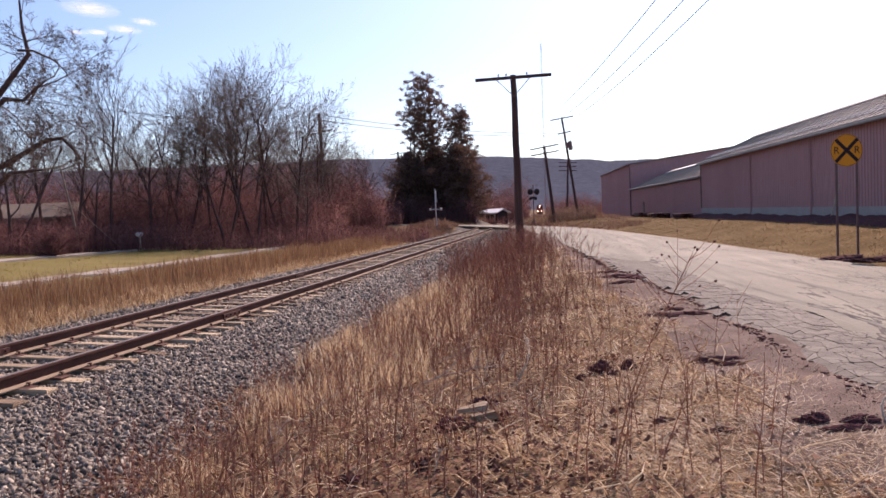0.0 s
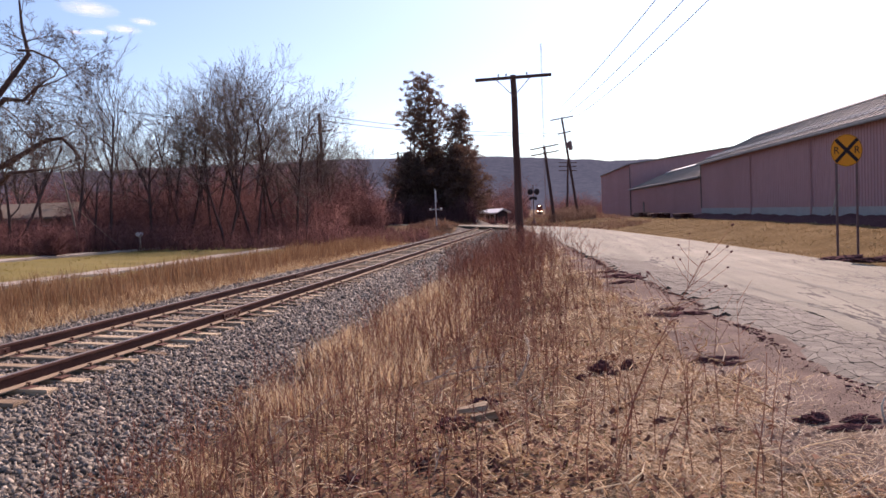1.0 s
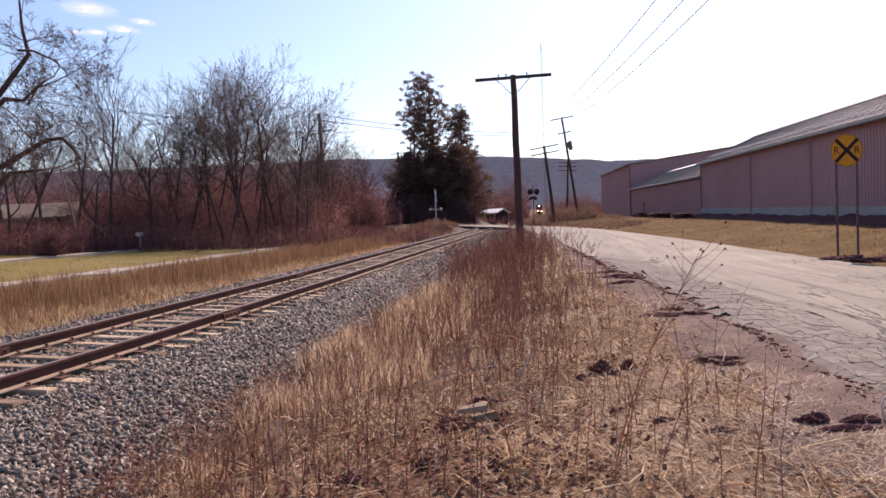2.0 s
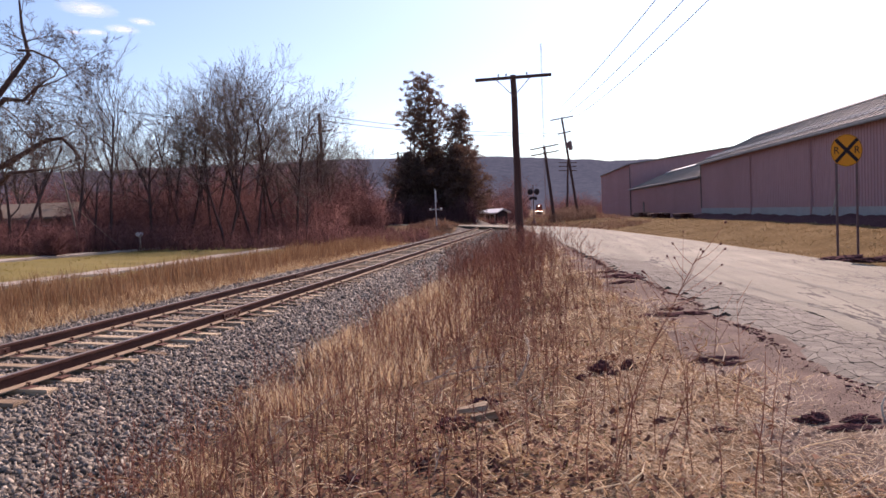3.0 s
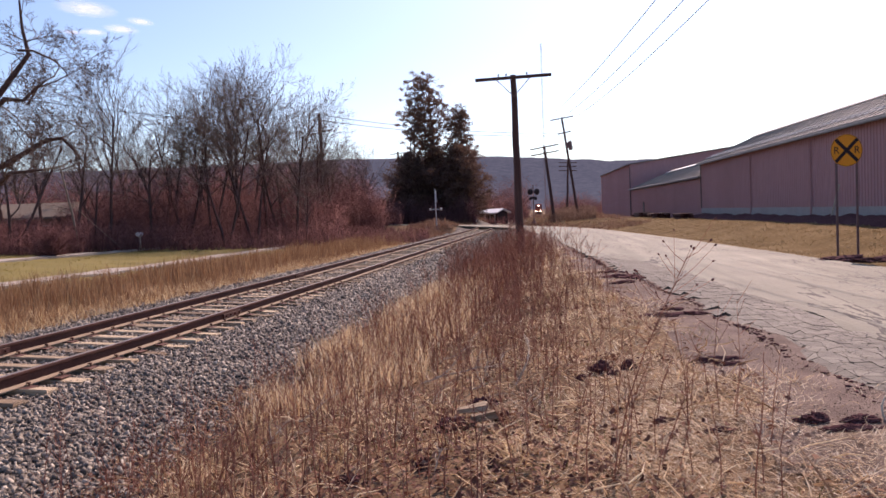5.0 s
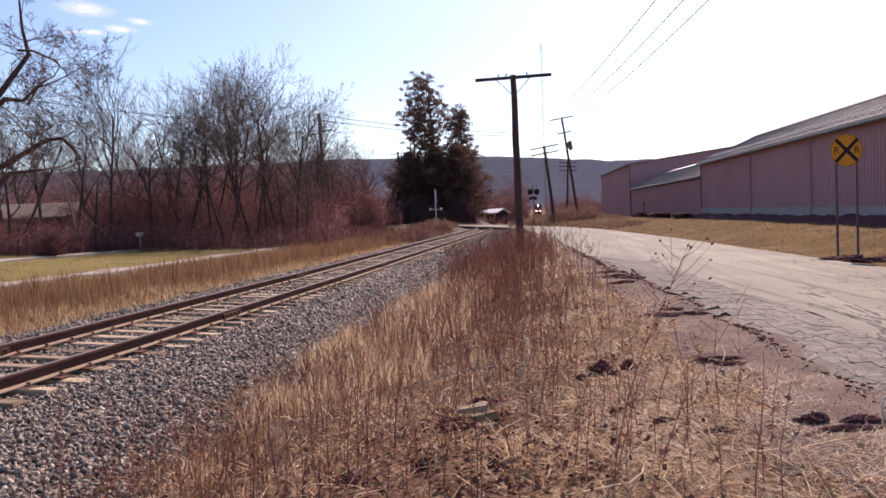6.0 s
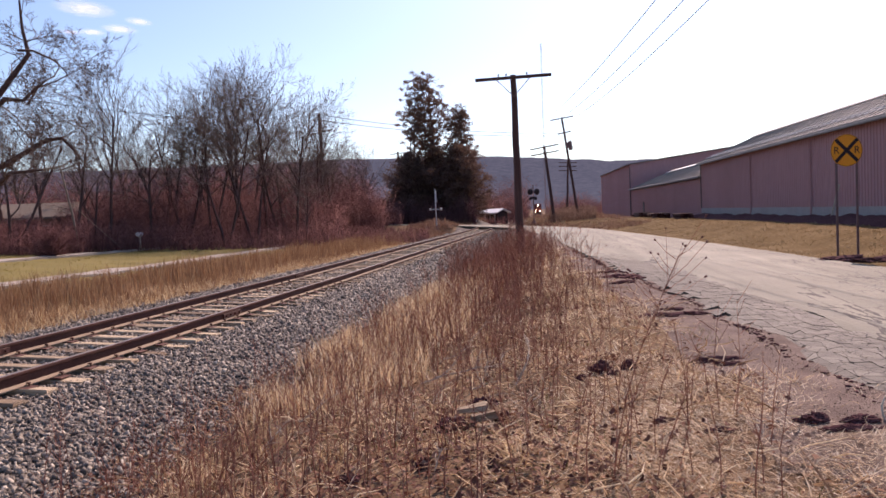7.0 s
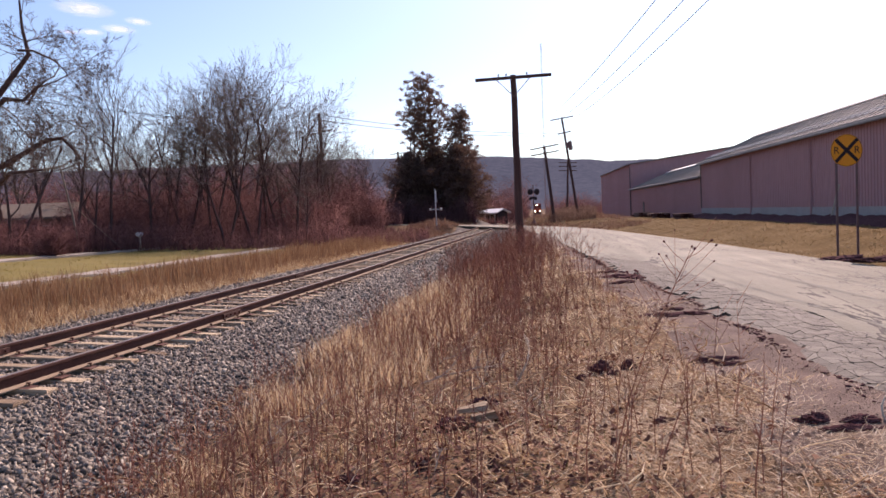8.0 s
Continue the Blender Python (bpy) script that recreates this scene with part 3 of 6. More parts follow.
TREES = [bare_tree(11, 13, 0.17, (24, 52), 0.03, (8, 6, 5, 4), stems=2), bare_tree(12, 12.5, 0.17, (24, 52), 0.03, (11, 6, 5, 4)), bare_tree(13, 13, 0.18, (24, 54), 0.03, (8, 6, 5, 4), stems=2, first=0.45),
         bare_tree(14, 9, 0.15, (30, 58), 0.03, (7, 5, 4, 4), crook=0.2, stems=2), bare_tree(15, 14, 0.16, (14, 28), 0.10, (13, 6, 5, 4)), bare_tree(16, 8, 0.13, (25, 55), 0.05, (9, 5, 5, 4), crook=-0.15)]



def plant_tree(k, x, y, s, turn, label="bare deciduous tree with fine grey-brown twigs"):
    t = thing("bare_tree", Matrix.Translation((x, y, gz(x, y))) @ pose(0, 0, 0, 0, 0, turn) @ Matrix.Scale(s, 4), label, "tree", "bare trees of the wood edge")
    part("trunk", TREES[k][0], None, t)
    part("crown", TREES[k][1], None, t)
    return t


def view_xy(px, dist):
    """Plan position at a bearing (across the picture, -1 to 1 of its half width) and distance."""
    a = math.atan(px * 784 / 1300) - YAW
    return math.sin(a) * dist, math.cos(a) * dist


def view_point(u, v, dist):
    """A point at a bearing and height (both in parts of the half width, up from the horizon) and distance."""
    x, y = view_xy(u, dist)
    return Vector((x, y, EYE.z + v * 784 / 1300 * dist * math.cos(math.atan(u * 784 / 1300))))


wx, wy = view_xy(-0.262, 74)
WOODS_TOP = view_point(-0.278, 0.223, 74)
POLE_WOODS = utility_pole((wx, wy, gz(wx, wy) - float(fall(wx, wy))), WOODS_TOP, [(1.85, 1.35, -9)], "utility pole with tilted crossarm among bare trees", r=(0.2, 0.15), insulators=False)


def make_woods():
    rng = random.Random(21)
    # bearing, distance, kind, height factor
    rows = [(-0.97, 48, 3, 0.95), (-0.90, 54, 1, 0.78), (-0.83, 50, 5, 1.0), (-0.78, 52, 3, 0.8), (-0.745, 52, 4, 0.80), (-0.70, 60, 1, 0.80), (-0.655, 52, 5, 1.0), (-0.615, 56, 3, 1.05), (-0.57, 54, 0, 0.82),
            (-0.52, 54, 2, 0.86), (-0.485, 50, 0, 0.78), (-0.45, 56, 4, 0.86), (-0.42, 52, 2, 0.82), (-0.39, 56, 1, 0.95), (-0.355, 54, 3, 1.0), (-0.325, 52, 1, 0.78), (-0.29, 60, 5, 1.1), (-0.26, 66, 1, 0.85), (-0.22, 72, 5, 1.0),
            (-0.94, 66, 1, 0.95), (-0.67, 72, 5, 1.2), (-0.50, 70, 0, 0.92), (-0.34, 70, 0, 0.9),
            (-0.545, 62, 1, 0.9), (-0.435, 64, 2, 0.95), (-0.80, 62, 1, 0.72), (-0.98, 58, 1, 0.75), (-0.305, 50, 3, 0.62), (-0.20, 76, 3, 0.85), (-0.16, 80, 1, 0.62),
            (-0.275, 60, 1, 0.70), (-0.235, 66, 5, 1.0), (-0.30, 66, 0, 0.70), (-0.46, 58, 1, 1.0), (-0.60, 60, 1, 0.88)]
    for px, d, k, s in rows:
        x, y = view_xy(px, d)
        plant_tree(k, x, y, s * 0.92, rng.uniform(0, 360))


make_woods()


# ---- evergreens past the crossing ----
def evergreen(seed, x, y, height, profile, stems, label, clumps=420, open_crown=1.0, reach=0.5):
    """profile: radius of the crown at even steps from the ground to the top."""
    rng = random.Random(seed)
    t = thing("evergreen_tree", Matrix.Translation((x, y, gz(x, y))), label, "tree", "evergreens past the crossing")
    tr = Build()
    tops = []
    for k in range(stems):
        ox, oy = rng.uniform(-1, 1) * reach, rng.uniform(-1, 1) * reach
        h = height * (1 - 0.07 * k)
        tr.tube([(ox * 0.5, oy * 0.5, -0.3), (ox * 1.3, oy, h * 0.4), (ox * 0.8, oy * 0.7, h * 0.97)], [0.2, 0.12, 0.02], 6)
        tops.append((ox, oy, h))
    v, f = [], []
    steps = len(profile) - 1
    made = 0
    while made < clumps:
        ox, oy, h = tops[made % stems]
        u = rng.random()
        i = min(int(u * steps), steps - 1)
        w = profile[i] + (profile[i + 1] - profile[i]) * (u * steps - i)
        if rng.random() > (w / max(profile)) ** 1.2 + 0.05:
            continue
        made += 1
        a = rng.uniform(0, 2 * math.pi)
        lobe = 0.8 + 0.3 * math.sin(3 * a + u * 9 + seed)
        rr = w * lobe * math.sqrt(rng.uniform(0.05, 1.0))
        c = Vector((ox * 0.6 + math.cos(a) * rr, oy * 0.6 + math.sin(a) * rr, u * height - rr * 0.1))
        if made % 3 == 0:
            tr.tube([(ox, oy, max(0.2, c.z - 0.5 - rr * 0.3)), c], [0.04, 0.012], 3, caps=False)
        size = rng.uniform(0.6, 1.25) * open_crown
        for j in range(34):
            o = Vector((rng.gauss(0, 0.27), rng.gauss(0, 0.27), rng.gauss(0, 0.15))) * size
            d = Vector((rng.gauss(0, 1), rng.gauss(0, 1), rng.gauss(0.5, 0.7))).normalized() * rng.uniform(0.14, 0.32)
            s = d.orthogonal().normalized() * 0.055
            n = len(v)
            v += [c + o - s, c + o + s, c + o + d]
            f.append((n, n + 1, n + 2))
    part("trunk", tr, M_BARK, t)
    part("crown", card_mesh("crown", np.array([tuple(p) for p in v]), np.array(f), M_NEEDLE), None, t)


evergreen(1, -15.95, 87, 17.4, [0.2, 0.2, 0.25, 0.4, 0.8, 1.6, 2.7, 3.2, 2.7, 1.6, 0.12], 5, "tall dark evergreen with bare lower trunks", 560, 0.66, 1.8)
evergreen(2, -12.1, 88, 13.5, [1.6, 1.8, 1.9, 2.0, 2.1, 2.2, 2.2, 2.1, 1.9, 1.6, 0.6], 3, "dense dark narrow evergreen", 560, 0.85, 0.4)
evergreen(3, -17.2, 84.6, 7.6, [3.3, 3.6, 3.5, 3.2, 2.8, 2.0, 0.8], 5, "low spreading dark evergreen shrub", 900, 1.0, 1.3)
evergreen(4, -11.4, 84.4, 8.4, [3.0, 3.4, 3.5, 3.5, 3.2, 2.4, 1.0], 5, "low dark evergreen shrub beside taller ones", 780, 1.0, 1.0)
evergreen(5, -14.6, 86.0, 8.6, [2.2, 2.4, 2.5, 2.4, 2.1, 1.6, 0.8], 4, "dark evergreen shrub between taller evergreens", 620, 1.0, 0.8)


# ---- advance warning sign ----
def make_sign():
    face = level((7.83, 22.45, 3.62))
    base = Vector((face.x, face.y, gz(face.x, face.y)))
    t = thing("railroad_warning_sign", Matrix.Translation(base) @ pose(0, 0, 0, 0, 0, 10), "round yellow railroad advance warning sign on two posts", "road sign")
    zc = face.z - base.z
    b = Build()
    n, R = 40, 0.457
    ring = [(R * math.cos(2 * math.pi * i / n), R * math.sin(2 * math.pi * i / n)) for i in range(n)]
    b.raw([(x, -0.004, zc + z) for x, z in ring] + [(x, 0.0, zc + z) for x, z in ring],
          [tuple(range(n)), tuple(n + i for i in reversed(range(n)))] + [((i + 1) % n, i, n + i, n + (i + 1) % n) for i in range(n)])
    disc = part("sign_disc", b, M_YELLOW, t, "faded orange-yellow disc")
    for a in (45, -45):
        bar = part("cross_bar", Build().box((0, 0, 0), (0.88, 0.003, 0.098)), M_BLACK, disc)
        bar.matrix_basis = pose(0, -0.008 - (0.002 if a > 0 else 0), zc, 0, a, 0)
    rim = []
    for i in range(n):
        a = 2 * math.pi * i / n
        rim.append((0.442 * math.cos(a), -0.006, zc + 0.442 * math.sin(a)))
    part("border", Build().tube(rim + [rim[0]], 0.006, 4), M_BLACK, disc)
    for sx in (-1, 1):
        cu = bpy.data.curves.new("letter", "FONT")
        cu.body, cu.size, cu.align_x, cu.align_y, cu.extrude = "R", 0.285, "CENTER", "CENTER", 0.002
        cu.materials.append(M_BLACK)
        ob = new("letter", cu)
        ob.parent = disc
        ob.matrix_basis = pose(sx * 0.292, -0.009, zc, 90, 0, 0)
    for sx in (-0.29, 0.29):
        b = Build()
        prof = [(-0.03, 0.0), (-0.03, 0.03), (0.03, 0.03), (0.03, 0.0), (0.022, 0.0), (0.022, 0.022), (-0.022, 0.022), (-0.022, 0.0)]
        m = len(prof)
        b.raw([(sx + x, y + 0.004, -0.4) for x, y in prof] + [(sx + x, y + 0.004, zc + 0.3) for x, y in prof],
              [(i, (i + 1) % m, m + (i + 1) % m, m + i) for i in range(m)])
        part("post", b, M_GALV, t, "dull steel channel post")


make_sign()


# ---- crossing signals ----
def flasher(x, y, turn, label, lamps=True):
    t = thing("crossing_signal", Matrix.Translation((x, y, gz(x, y))) @ pose(0, 0, 0, 0, 0, turn), label, "crossing signal", "signals at the level crossing")
    part("mast", Build().tube([(0, 0, -0.3), (0, 0, 4.0)], 0.055, 8), M_WHITE if not lamps else M_GALV, t)
    part("base", Build().tube([(0, 0, -0.2), (0, 0, 0.15), (0, 0, 0.5)], [0.2, 0.2, 0.07], 10), M_GALV, t)
    if lamps:
        part("lamp_bracket", Build().box((0, 0, 3.28), (0.8, 0.05, 0.05)), M_BLACK, t)
        for sx in (-1, 1):
            part("lamp_shield", Build().tube([(sx * 0.38, -0.06, 3.28), (sx * 0.38, -0.08, 3.28)], [0.3, 0.3], 20), M_BLACK, t)
            part("lamp_hood", Build().tube([(sx * 0.38, -0.08, 3.28), (sx * 0.38, -0.3, 3.28)], [0.13, 0.13], 12), M_BLACK, t)
        part("number_plate", Build().box((0, -0.06, 2.68), (0.62, 0.02, 0.2)), M_BLACK, t)
        for sx in (-1, 1):
            part("rear_lamp", Build().tube([(sx * 0.3, 0.06, 2.6), (sx * 0.3, 0.2, 2.6)], [0.16, 0.12], 12), M_BLACK, t)
    else:
        for sx in (-1, 1):
            part("lamp_shield", Build().tube([(sx * 0.38, 0.03, 2.05), (sx * 0.40, 0.03, 2.05)], [0.22, 0.22], 18), M_GALV, t)
            part("lamp_hood", Build().tube([(sx * 0.40, 0.03, 2.05), (sx * 0.6, 0.03, 2.05)], [0.12, 0.12], 12), M_WHITE, t)
        part("lamp_bracket", Build().box((0, 0.03, 2.05), (0.78, 0.07, 0.08)), M_WHITE, t)
        for a in (45, -45):
            c = part("crossbuck_blade", Build().box((0, 0, 0), (0.015, 1.22, 0.2)), M_WHITE, t)
            c.matrix_basis = pose(0.08 + 0.02 * (a > 0), 0, 3.2, a, 0, 0)
    return t


flasher(-2.9, 75.1, 30, "railroad crossing flasher with two black round lamps")
flasher(-11.9, 68.9, 14, "weathered crossing signal mast seen edge on", lamps=False)


# ---- locomotive ----
def make_loco():
    t = thing("locomotive", track_at(380), "dark red diesel locomotive with lit headlights", "locomotive")
    part("frame", Build().box((0, 8, 1.15), (3.0, 16, 0.45), bevel=0.05), M_BLACK, t)
    part("hood", Build().box((0, 10.5, 2.75), (1.9, 11, 2.7), bevel=0.12), M_LOCO, t)
    part("nose", Build().box((0, 1.6, 2.35), (2.4, 2.2, 2.0), bevel=0.15), M_LOCO, t)
    cab = part("cab", Build().box((0, 3.9, 3.28), (3.0, 2.4, 3.1), bevel=0.12), M_LOCO, t)
    for sx in (-0.7, 0.7):
        part("windscreen", Build().box((sx, 2.69, 3.75), (0.9, 0.03, 0.6)), M_GLASS, cab)
    part("plow", Build().box((0, 0.2, 0.55), (2.8, 0.4, 0.8), bevel=0.1), M_BLACK, t)
    for sx in (-0.14, 0.14):
        part("headlight", Build().tube([(sx, 2.6, 4.32), (sx, 2.45, 4.32)], [0.12, 0.14], 14), M_LAMP, t, "lit white headlight")
    for sx in (-0.95, 0.95):
        part("ditch_light", Build().tube([(sx, 0.2, 1.75), (sx, -0.05, 1.75)], [0.15, 0.19], 14), M_LAMP, t, "lit ditch light")
    w = Build().tube([(-0.6, 0, 0), (0.6, 0, 0)], 0.5, 16).mesh("wheelset", M_BLACK)
    for y in (2.2, 4.4, 11.6, 13.8):
        part("wheelset", w, None, t).location = (0, y, 0.5)
    return t


def track_at(y):
    return Matrix.Translation(track_point(y, 0.0)) @ pose(0, 0, 0, 0, 0, 1.06)


LOCO = make_loco()


# ---- vegetation ----
def blades(name, xy, length, tilt, width, material, label, category, seed, droop=0.35, base_z=None, group=""):
    """Loose bent grass blades at the given plan points, as one mass."""
    rng = np.random.default_rng(seed)
    n = len(xy)
    z = ground_z(xy[:, 0], xy[:, 1]) if base_z is None else base_z
    az = rng.uniform(0, 2 * np.pi, n)
    face = az + rng.uniform(-1.2, 1.2, n) + np.pi / 2
    d = np.stack([np.cos(az), np.sin(az)], 1)
    s = np.stack([np.cos(face), np.sin(face), np.zeros(n)], 1) * (width / 2)[:, None]
    base = np.stack([xy[:, 0], xy[:, 1], z - 0.02], 1)
    t2 = np.minimum(tilt + droop * rng.uniform(0.3, 1.8, n), 1.5)
    mid = base + np.concatenate([d * (np.sin(tilt) * length * 0.5)[:, None], (np.cos(tilt) * length * 0.5)[:, None]], 1)
    tip = mid + np.concatenate([d * (np.sin(t2) * length * 0.5)[:, None], (np.cos(t2) * length * 0.5)[:, None]], 1)
    v = np.stack([base - s, base + s, mid - s * 0.8, mid + s * 0.8, tip], 1).reshape(-1, 3)
    o = np.arange(n)[:, None] * 5
    f = np.concatenate([o + np.array([[0, 1, 3]]), o + np.array([[0, 3, 2]]), o + np.array([[2, 3, 4]])], 1).reshape(-1, 3)
    return solid(name, card_mesh(name, v, f, material), None, label, category, kind="stuff")


def scatter(rng, n, x0, x1, y0, y1, power=1.0):
    """Points in a strip, thinning with distance."""
    y = y0 + (y1 - y0) * rng.random(n) ** power
    return np.stack([rng.uniform(x0, x1, n), y], 1)


def lump(xy, scale, seed):
    """Clumpy 0 to 1 value over the plan."""
    x, y = xy[:, 0] / scale, xy[:, 1] / scale
    a = np.sin(x * 1.3 + seed) + np.sin(y * 1.7 - seed * 2) + np.sin((x + y) * 0.9 + 3 * seed) + np.sin(x * 2.9 - y * 2.3 + seed) + np.sin(x * 4.1 + y * 3.7)
    return 1 / (1 + np.exp(-1.3 * a))


def make_verge_grass():
    rng = np.random.default_rng(31)
    # matted dead grass, broken by dark hollows
    xy = np.concatenate([scatter(rng, 330000, -4.4, 3.0, 2.6, 34, 2.1), scatter(rng, 170000, -4.4, 3.0, -7, 2.6, 0.6)])
    rs = road_side(xy[:, 0], xy[:, 1])
    dx = xy[:, 0] - TRACK_X
    edge = 3.30 + 0.75 * lump(xy, 0.7, 2.0)
    shoulder = -(ROAD_HALF + 0.35 + 0.95 * lump(xy, 0.7, 5.0) * np.clip(1.6 - xy[:, 1] / 40, 0.2, 1))
    hollow = np.where(lump(xy, 0.30, 40.0) * (0.5 + lump(xy, 0.9, 41.0)) > 0.36, 1.0, 0.42)
    keep = (dx > edge) & (rs < shoulder) & (rng.random(len(xy)) < hollow * (0.12 + 0.88 * lump(xy, 0.38, 1.0) * (0.2 + 0.8 * lump(xy, 1.1, 6.0))))
    xy = xy[keep]
    bare = np.exp(-((xy[:, 0] + 1.1) / 1.3) ** 4 - ((xy[:, 1] - 4.0) / 1.0) ** 2) + 0.8 * np.exp(-((xy[:, 0] + 0.6) / 0.55) ** 2 - ((xy[:, 1] - 6.4) / 0.9) ** 2)
    xy = xy[rng.random(len(xy)) > 0.88 * bare]
    n = len(xy)
    far = 1 + xy[:, 1] / 14
    blades("dead_grass", xy, rng.uniform(0.05, 0.22, n) * (0.6 + 0.4 * far), rng.uniform(0.8, 1.5, n), rng.uniform(0.0036, 0.0085, n) * far, M_MAT, "matted tan dead grass on the verge", "grass", 32)
    # upright straw tufts, thick along the ballast and few towards the road
    c = scatter(rng, 1250, -4.2, 1.6, 3.2, 40, 1.1)
    c = c[(road_side(c[:, 0], c[:, 1]) < -ROAD_HALF - 0.9) & (c[:, 0] - TRACK_X > 3.7)]
    c = c[lump(c, 0.8, 27.0) > 0.42]
    c = c[rng.random(len(c)) < np.clip(1.05 - (c[:, 0] + 2.9) * 0.34 + (c[:, 1] - 9) * 0.03, 0.03, 1)]
    per = 26
    xy = np.repeat(c, per, 0) + rng.normal(0, 0.07, (len(c) * per, 2))
    n = len(xy)
    tall = np.repeat(rng.uniform(0.10, 0.36, len(c)), per)
    far = 1 + xy[:, 1] / 14
    blades("straw_tufts", xy, tall * rng.uniform(0.5, 1.15, n), np.abs(rng.normal(0.35, 0.4, n)), rng.uniform(0.003, 0.006, n) * far, M_STRAW, "upright pale straw tufts on the verge", "grass", 33, 0.5)
    # flattened pale mat near the shoulder
    xy = np.stack([rng.uniform(-0.5, 2.3, 170000), 2.9 + 8.0 * rng.random(170000) ** 1.5], 1)
    xy = xy[(road_side(xy[:, 0], xy[:, 1]) < -ROAD_HALF - 0.62 - 0.4 * lump(xy, 0.5, 31.0) + 0.75 * smooth(4.9, 4.2, xy[:, 1])) & (rng.random(len(xy)) < 0.08 + 0.92 * lump(xy, 0.36, 23.0) * (0.35 + 0.65 * lump(xy, 0.9, 24.0)))]
    more = np.stack([rng.uniform(0.2, 2.2, 60000), 2.9 + 4.0 * rng.random(60000)], 1)
    more = more[(road_side(more[:, 0], more[:, 1]) < -ROAD_HALF - 0.5 + 0.4 * smooth(4.9, 4.2, more[:, 1])) & (rng.random(len(more)) < lump(more, 0.45, 51.0))]
    xy = np.concatenate([xy, more])
    n = len(xy)
    blades("flattened_grass", xy, rng.uniform(0.04, 0.16, n), rng.uniform(1.1, 1.54, n), rng.uniform(0.004, 0.010, n), M_FLAT, "flattened pale dead grass near the shoulder", "grass", 37, 0.15)
    # taller pale stand between ballast and brush
    c = scatter(rng, 560, -3.6, -1.5, 6.5, 24, 1.0)
    c = c[lump(c, 1.1, 17.0) > 0.36]
    xy = np.repeat(c, 24, 0) + rng.normal(0, 0.09, (len(c) * 24, 2))
    n = len(xy)
    blades("pale_stand", xy, rng.uniform(0.14, 0.46, n), np.abs(rng.normal(0.22, 0.28, n)), rng.uniform(0.004, 0.008, n) * (1 + xy[:, 1] / 16), M_MAT, "pale standing straw beside the ballast", "grass", 36, 0.3)
    # low green shoots here and there
    xy = scatter(rng, 9000, -3.0, 2.0, 3.0, 14, 1.4)
    xy = xy[(lump(xy, 0.7, 9.0) > 0.78) & (road_side(xy[:, 0], xy[:, 1]) < -ROAD_HALF - 0.5)]
    n = len(xy)
    blades("green_shoots", xy, rng.uniform(0.04, 0.12, n), rng.uniform(0.1, 0.9, n), rng.uniform(0.004, 0.007, n), M_SHOOT, "small green spring shoots in dead grass", "grass", 34)


M_MAT = mat("matted_dead_grass", [(0.24, 0.135, 0.09), (0.52, 0.36, 0.21), (0.74, 0.58, 0.38), (0.90, 0.80, 0.60)], 2, 0.8, 0.0, island=True, through_light=0.42)
M_FLAT = mat("bleached_flat_grass", [(0.28, 0.185, 0.13), (0.55, 0.42, 0.29), (0.76, 0.64, 0.47), (0.92, 0.85, 0.70)], 2, 0.8, 0.0, island=True, through_light=0.42)
M_SHOOT = mat("green_shoot", [(0.06, 0.07, 0.012), (0.14, 0.14, 0.03), (0.22, 0.20, 0.06)], 2, 0.8, 0.0, island=True, through_light=0.3)
make_verge_grass()


def make_broken_stalks():
    rng = random.Random(38)
    b = Build()
    for i in range(900):
        x, y = rng.uniform(-3.9, 1.5), 3.0 + 11 * rng.random() ** 1.6
        if float(road_side(x, y)[0]) > -ROAD_HALF - 0.6 or x - TRACK_X < 3.2:
            continue
        L, a, e = rng.uniform(0.10, 0.38), rng.uniform(0, 6.283), rng.uniform(0.02, 0.6) ** 1.3
        p = Vector((x, y, gz(x, y) + rng.uniform(0.0, 0.08)))
        d = Vector((math.cos(a) * math.cos(e), math.sin(a) * math.cos(e), math.sin(e)))
        k = Vector((rng.gauss(0, 0.06), rng.gauss(0, 0.06), rng.uniform(-0.02, 0.05))) * L * 2
        r = rng.uniform(0.002, 0.0045) * (1 + y / 18)
        b.tube([p, p + d * L * 0.5 + k, p + d * L], [r, r, r * 0.5], 4, caps=False)
    solid("broken_stalks", b, M_MAT, "pale broken stalks lying in the verge", "stalks", kind="stuff")


make_broken_stalks()


def weed_into(b, rng, p, h, r, twigs, lean=0.12, heads=0.0):
    """A dry branching weed stem."""
    d = Vector((rng.gauss(0, lean), rng.gauss(0, lean), 1)).normalized()
    bend = Vector((rng.gauss(0, 0.10), rng.gauss(0, 0.10), 0))
    pts = [p, p + d * h * 0.5, p + (d + bend).normalized() * h]
    b.tube(pts, [r, r * 0.75, r * 0.35], 3, caps=False)
    for k in range(twigs):
        t = rng.uniform(0.35, 1.0)
        q = pts[0].lerp(pts[1], t * 2) if t < 0.5 else pts[1].lerp(pts[2], t * 2 - 1)
        a = rng.uniform(0, 6.283)
        u = Vector((math.cos(a), math.sin(a), rng.uniform(0.6, 1.8))).normalized()
        L = h * rng.uniform(0.12, 0.32)
        e = q + u * L
        b.tube([q, e], [r * 0.55, r * 0.3], 3, caps=False)
        if heads and rng.random() < heads:
            s = rng.uniform(0.006, 0.012)
            b.tube([e - u * s, e, e + u * s], [s * 0.4, s, s * 0.3], 5)


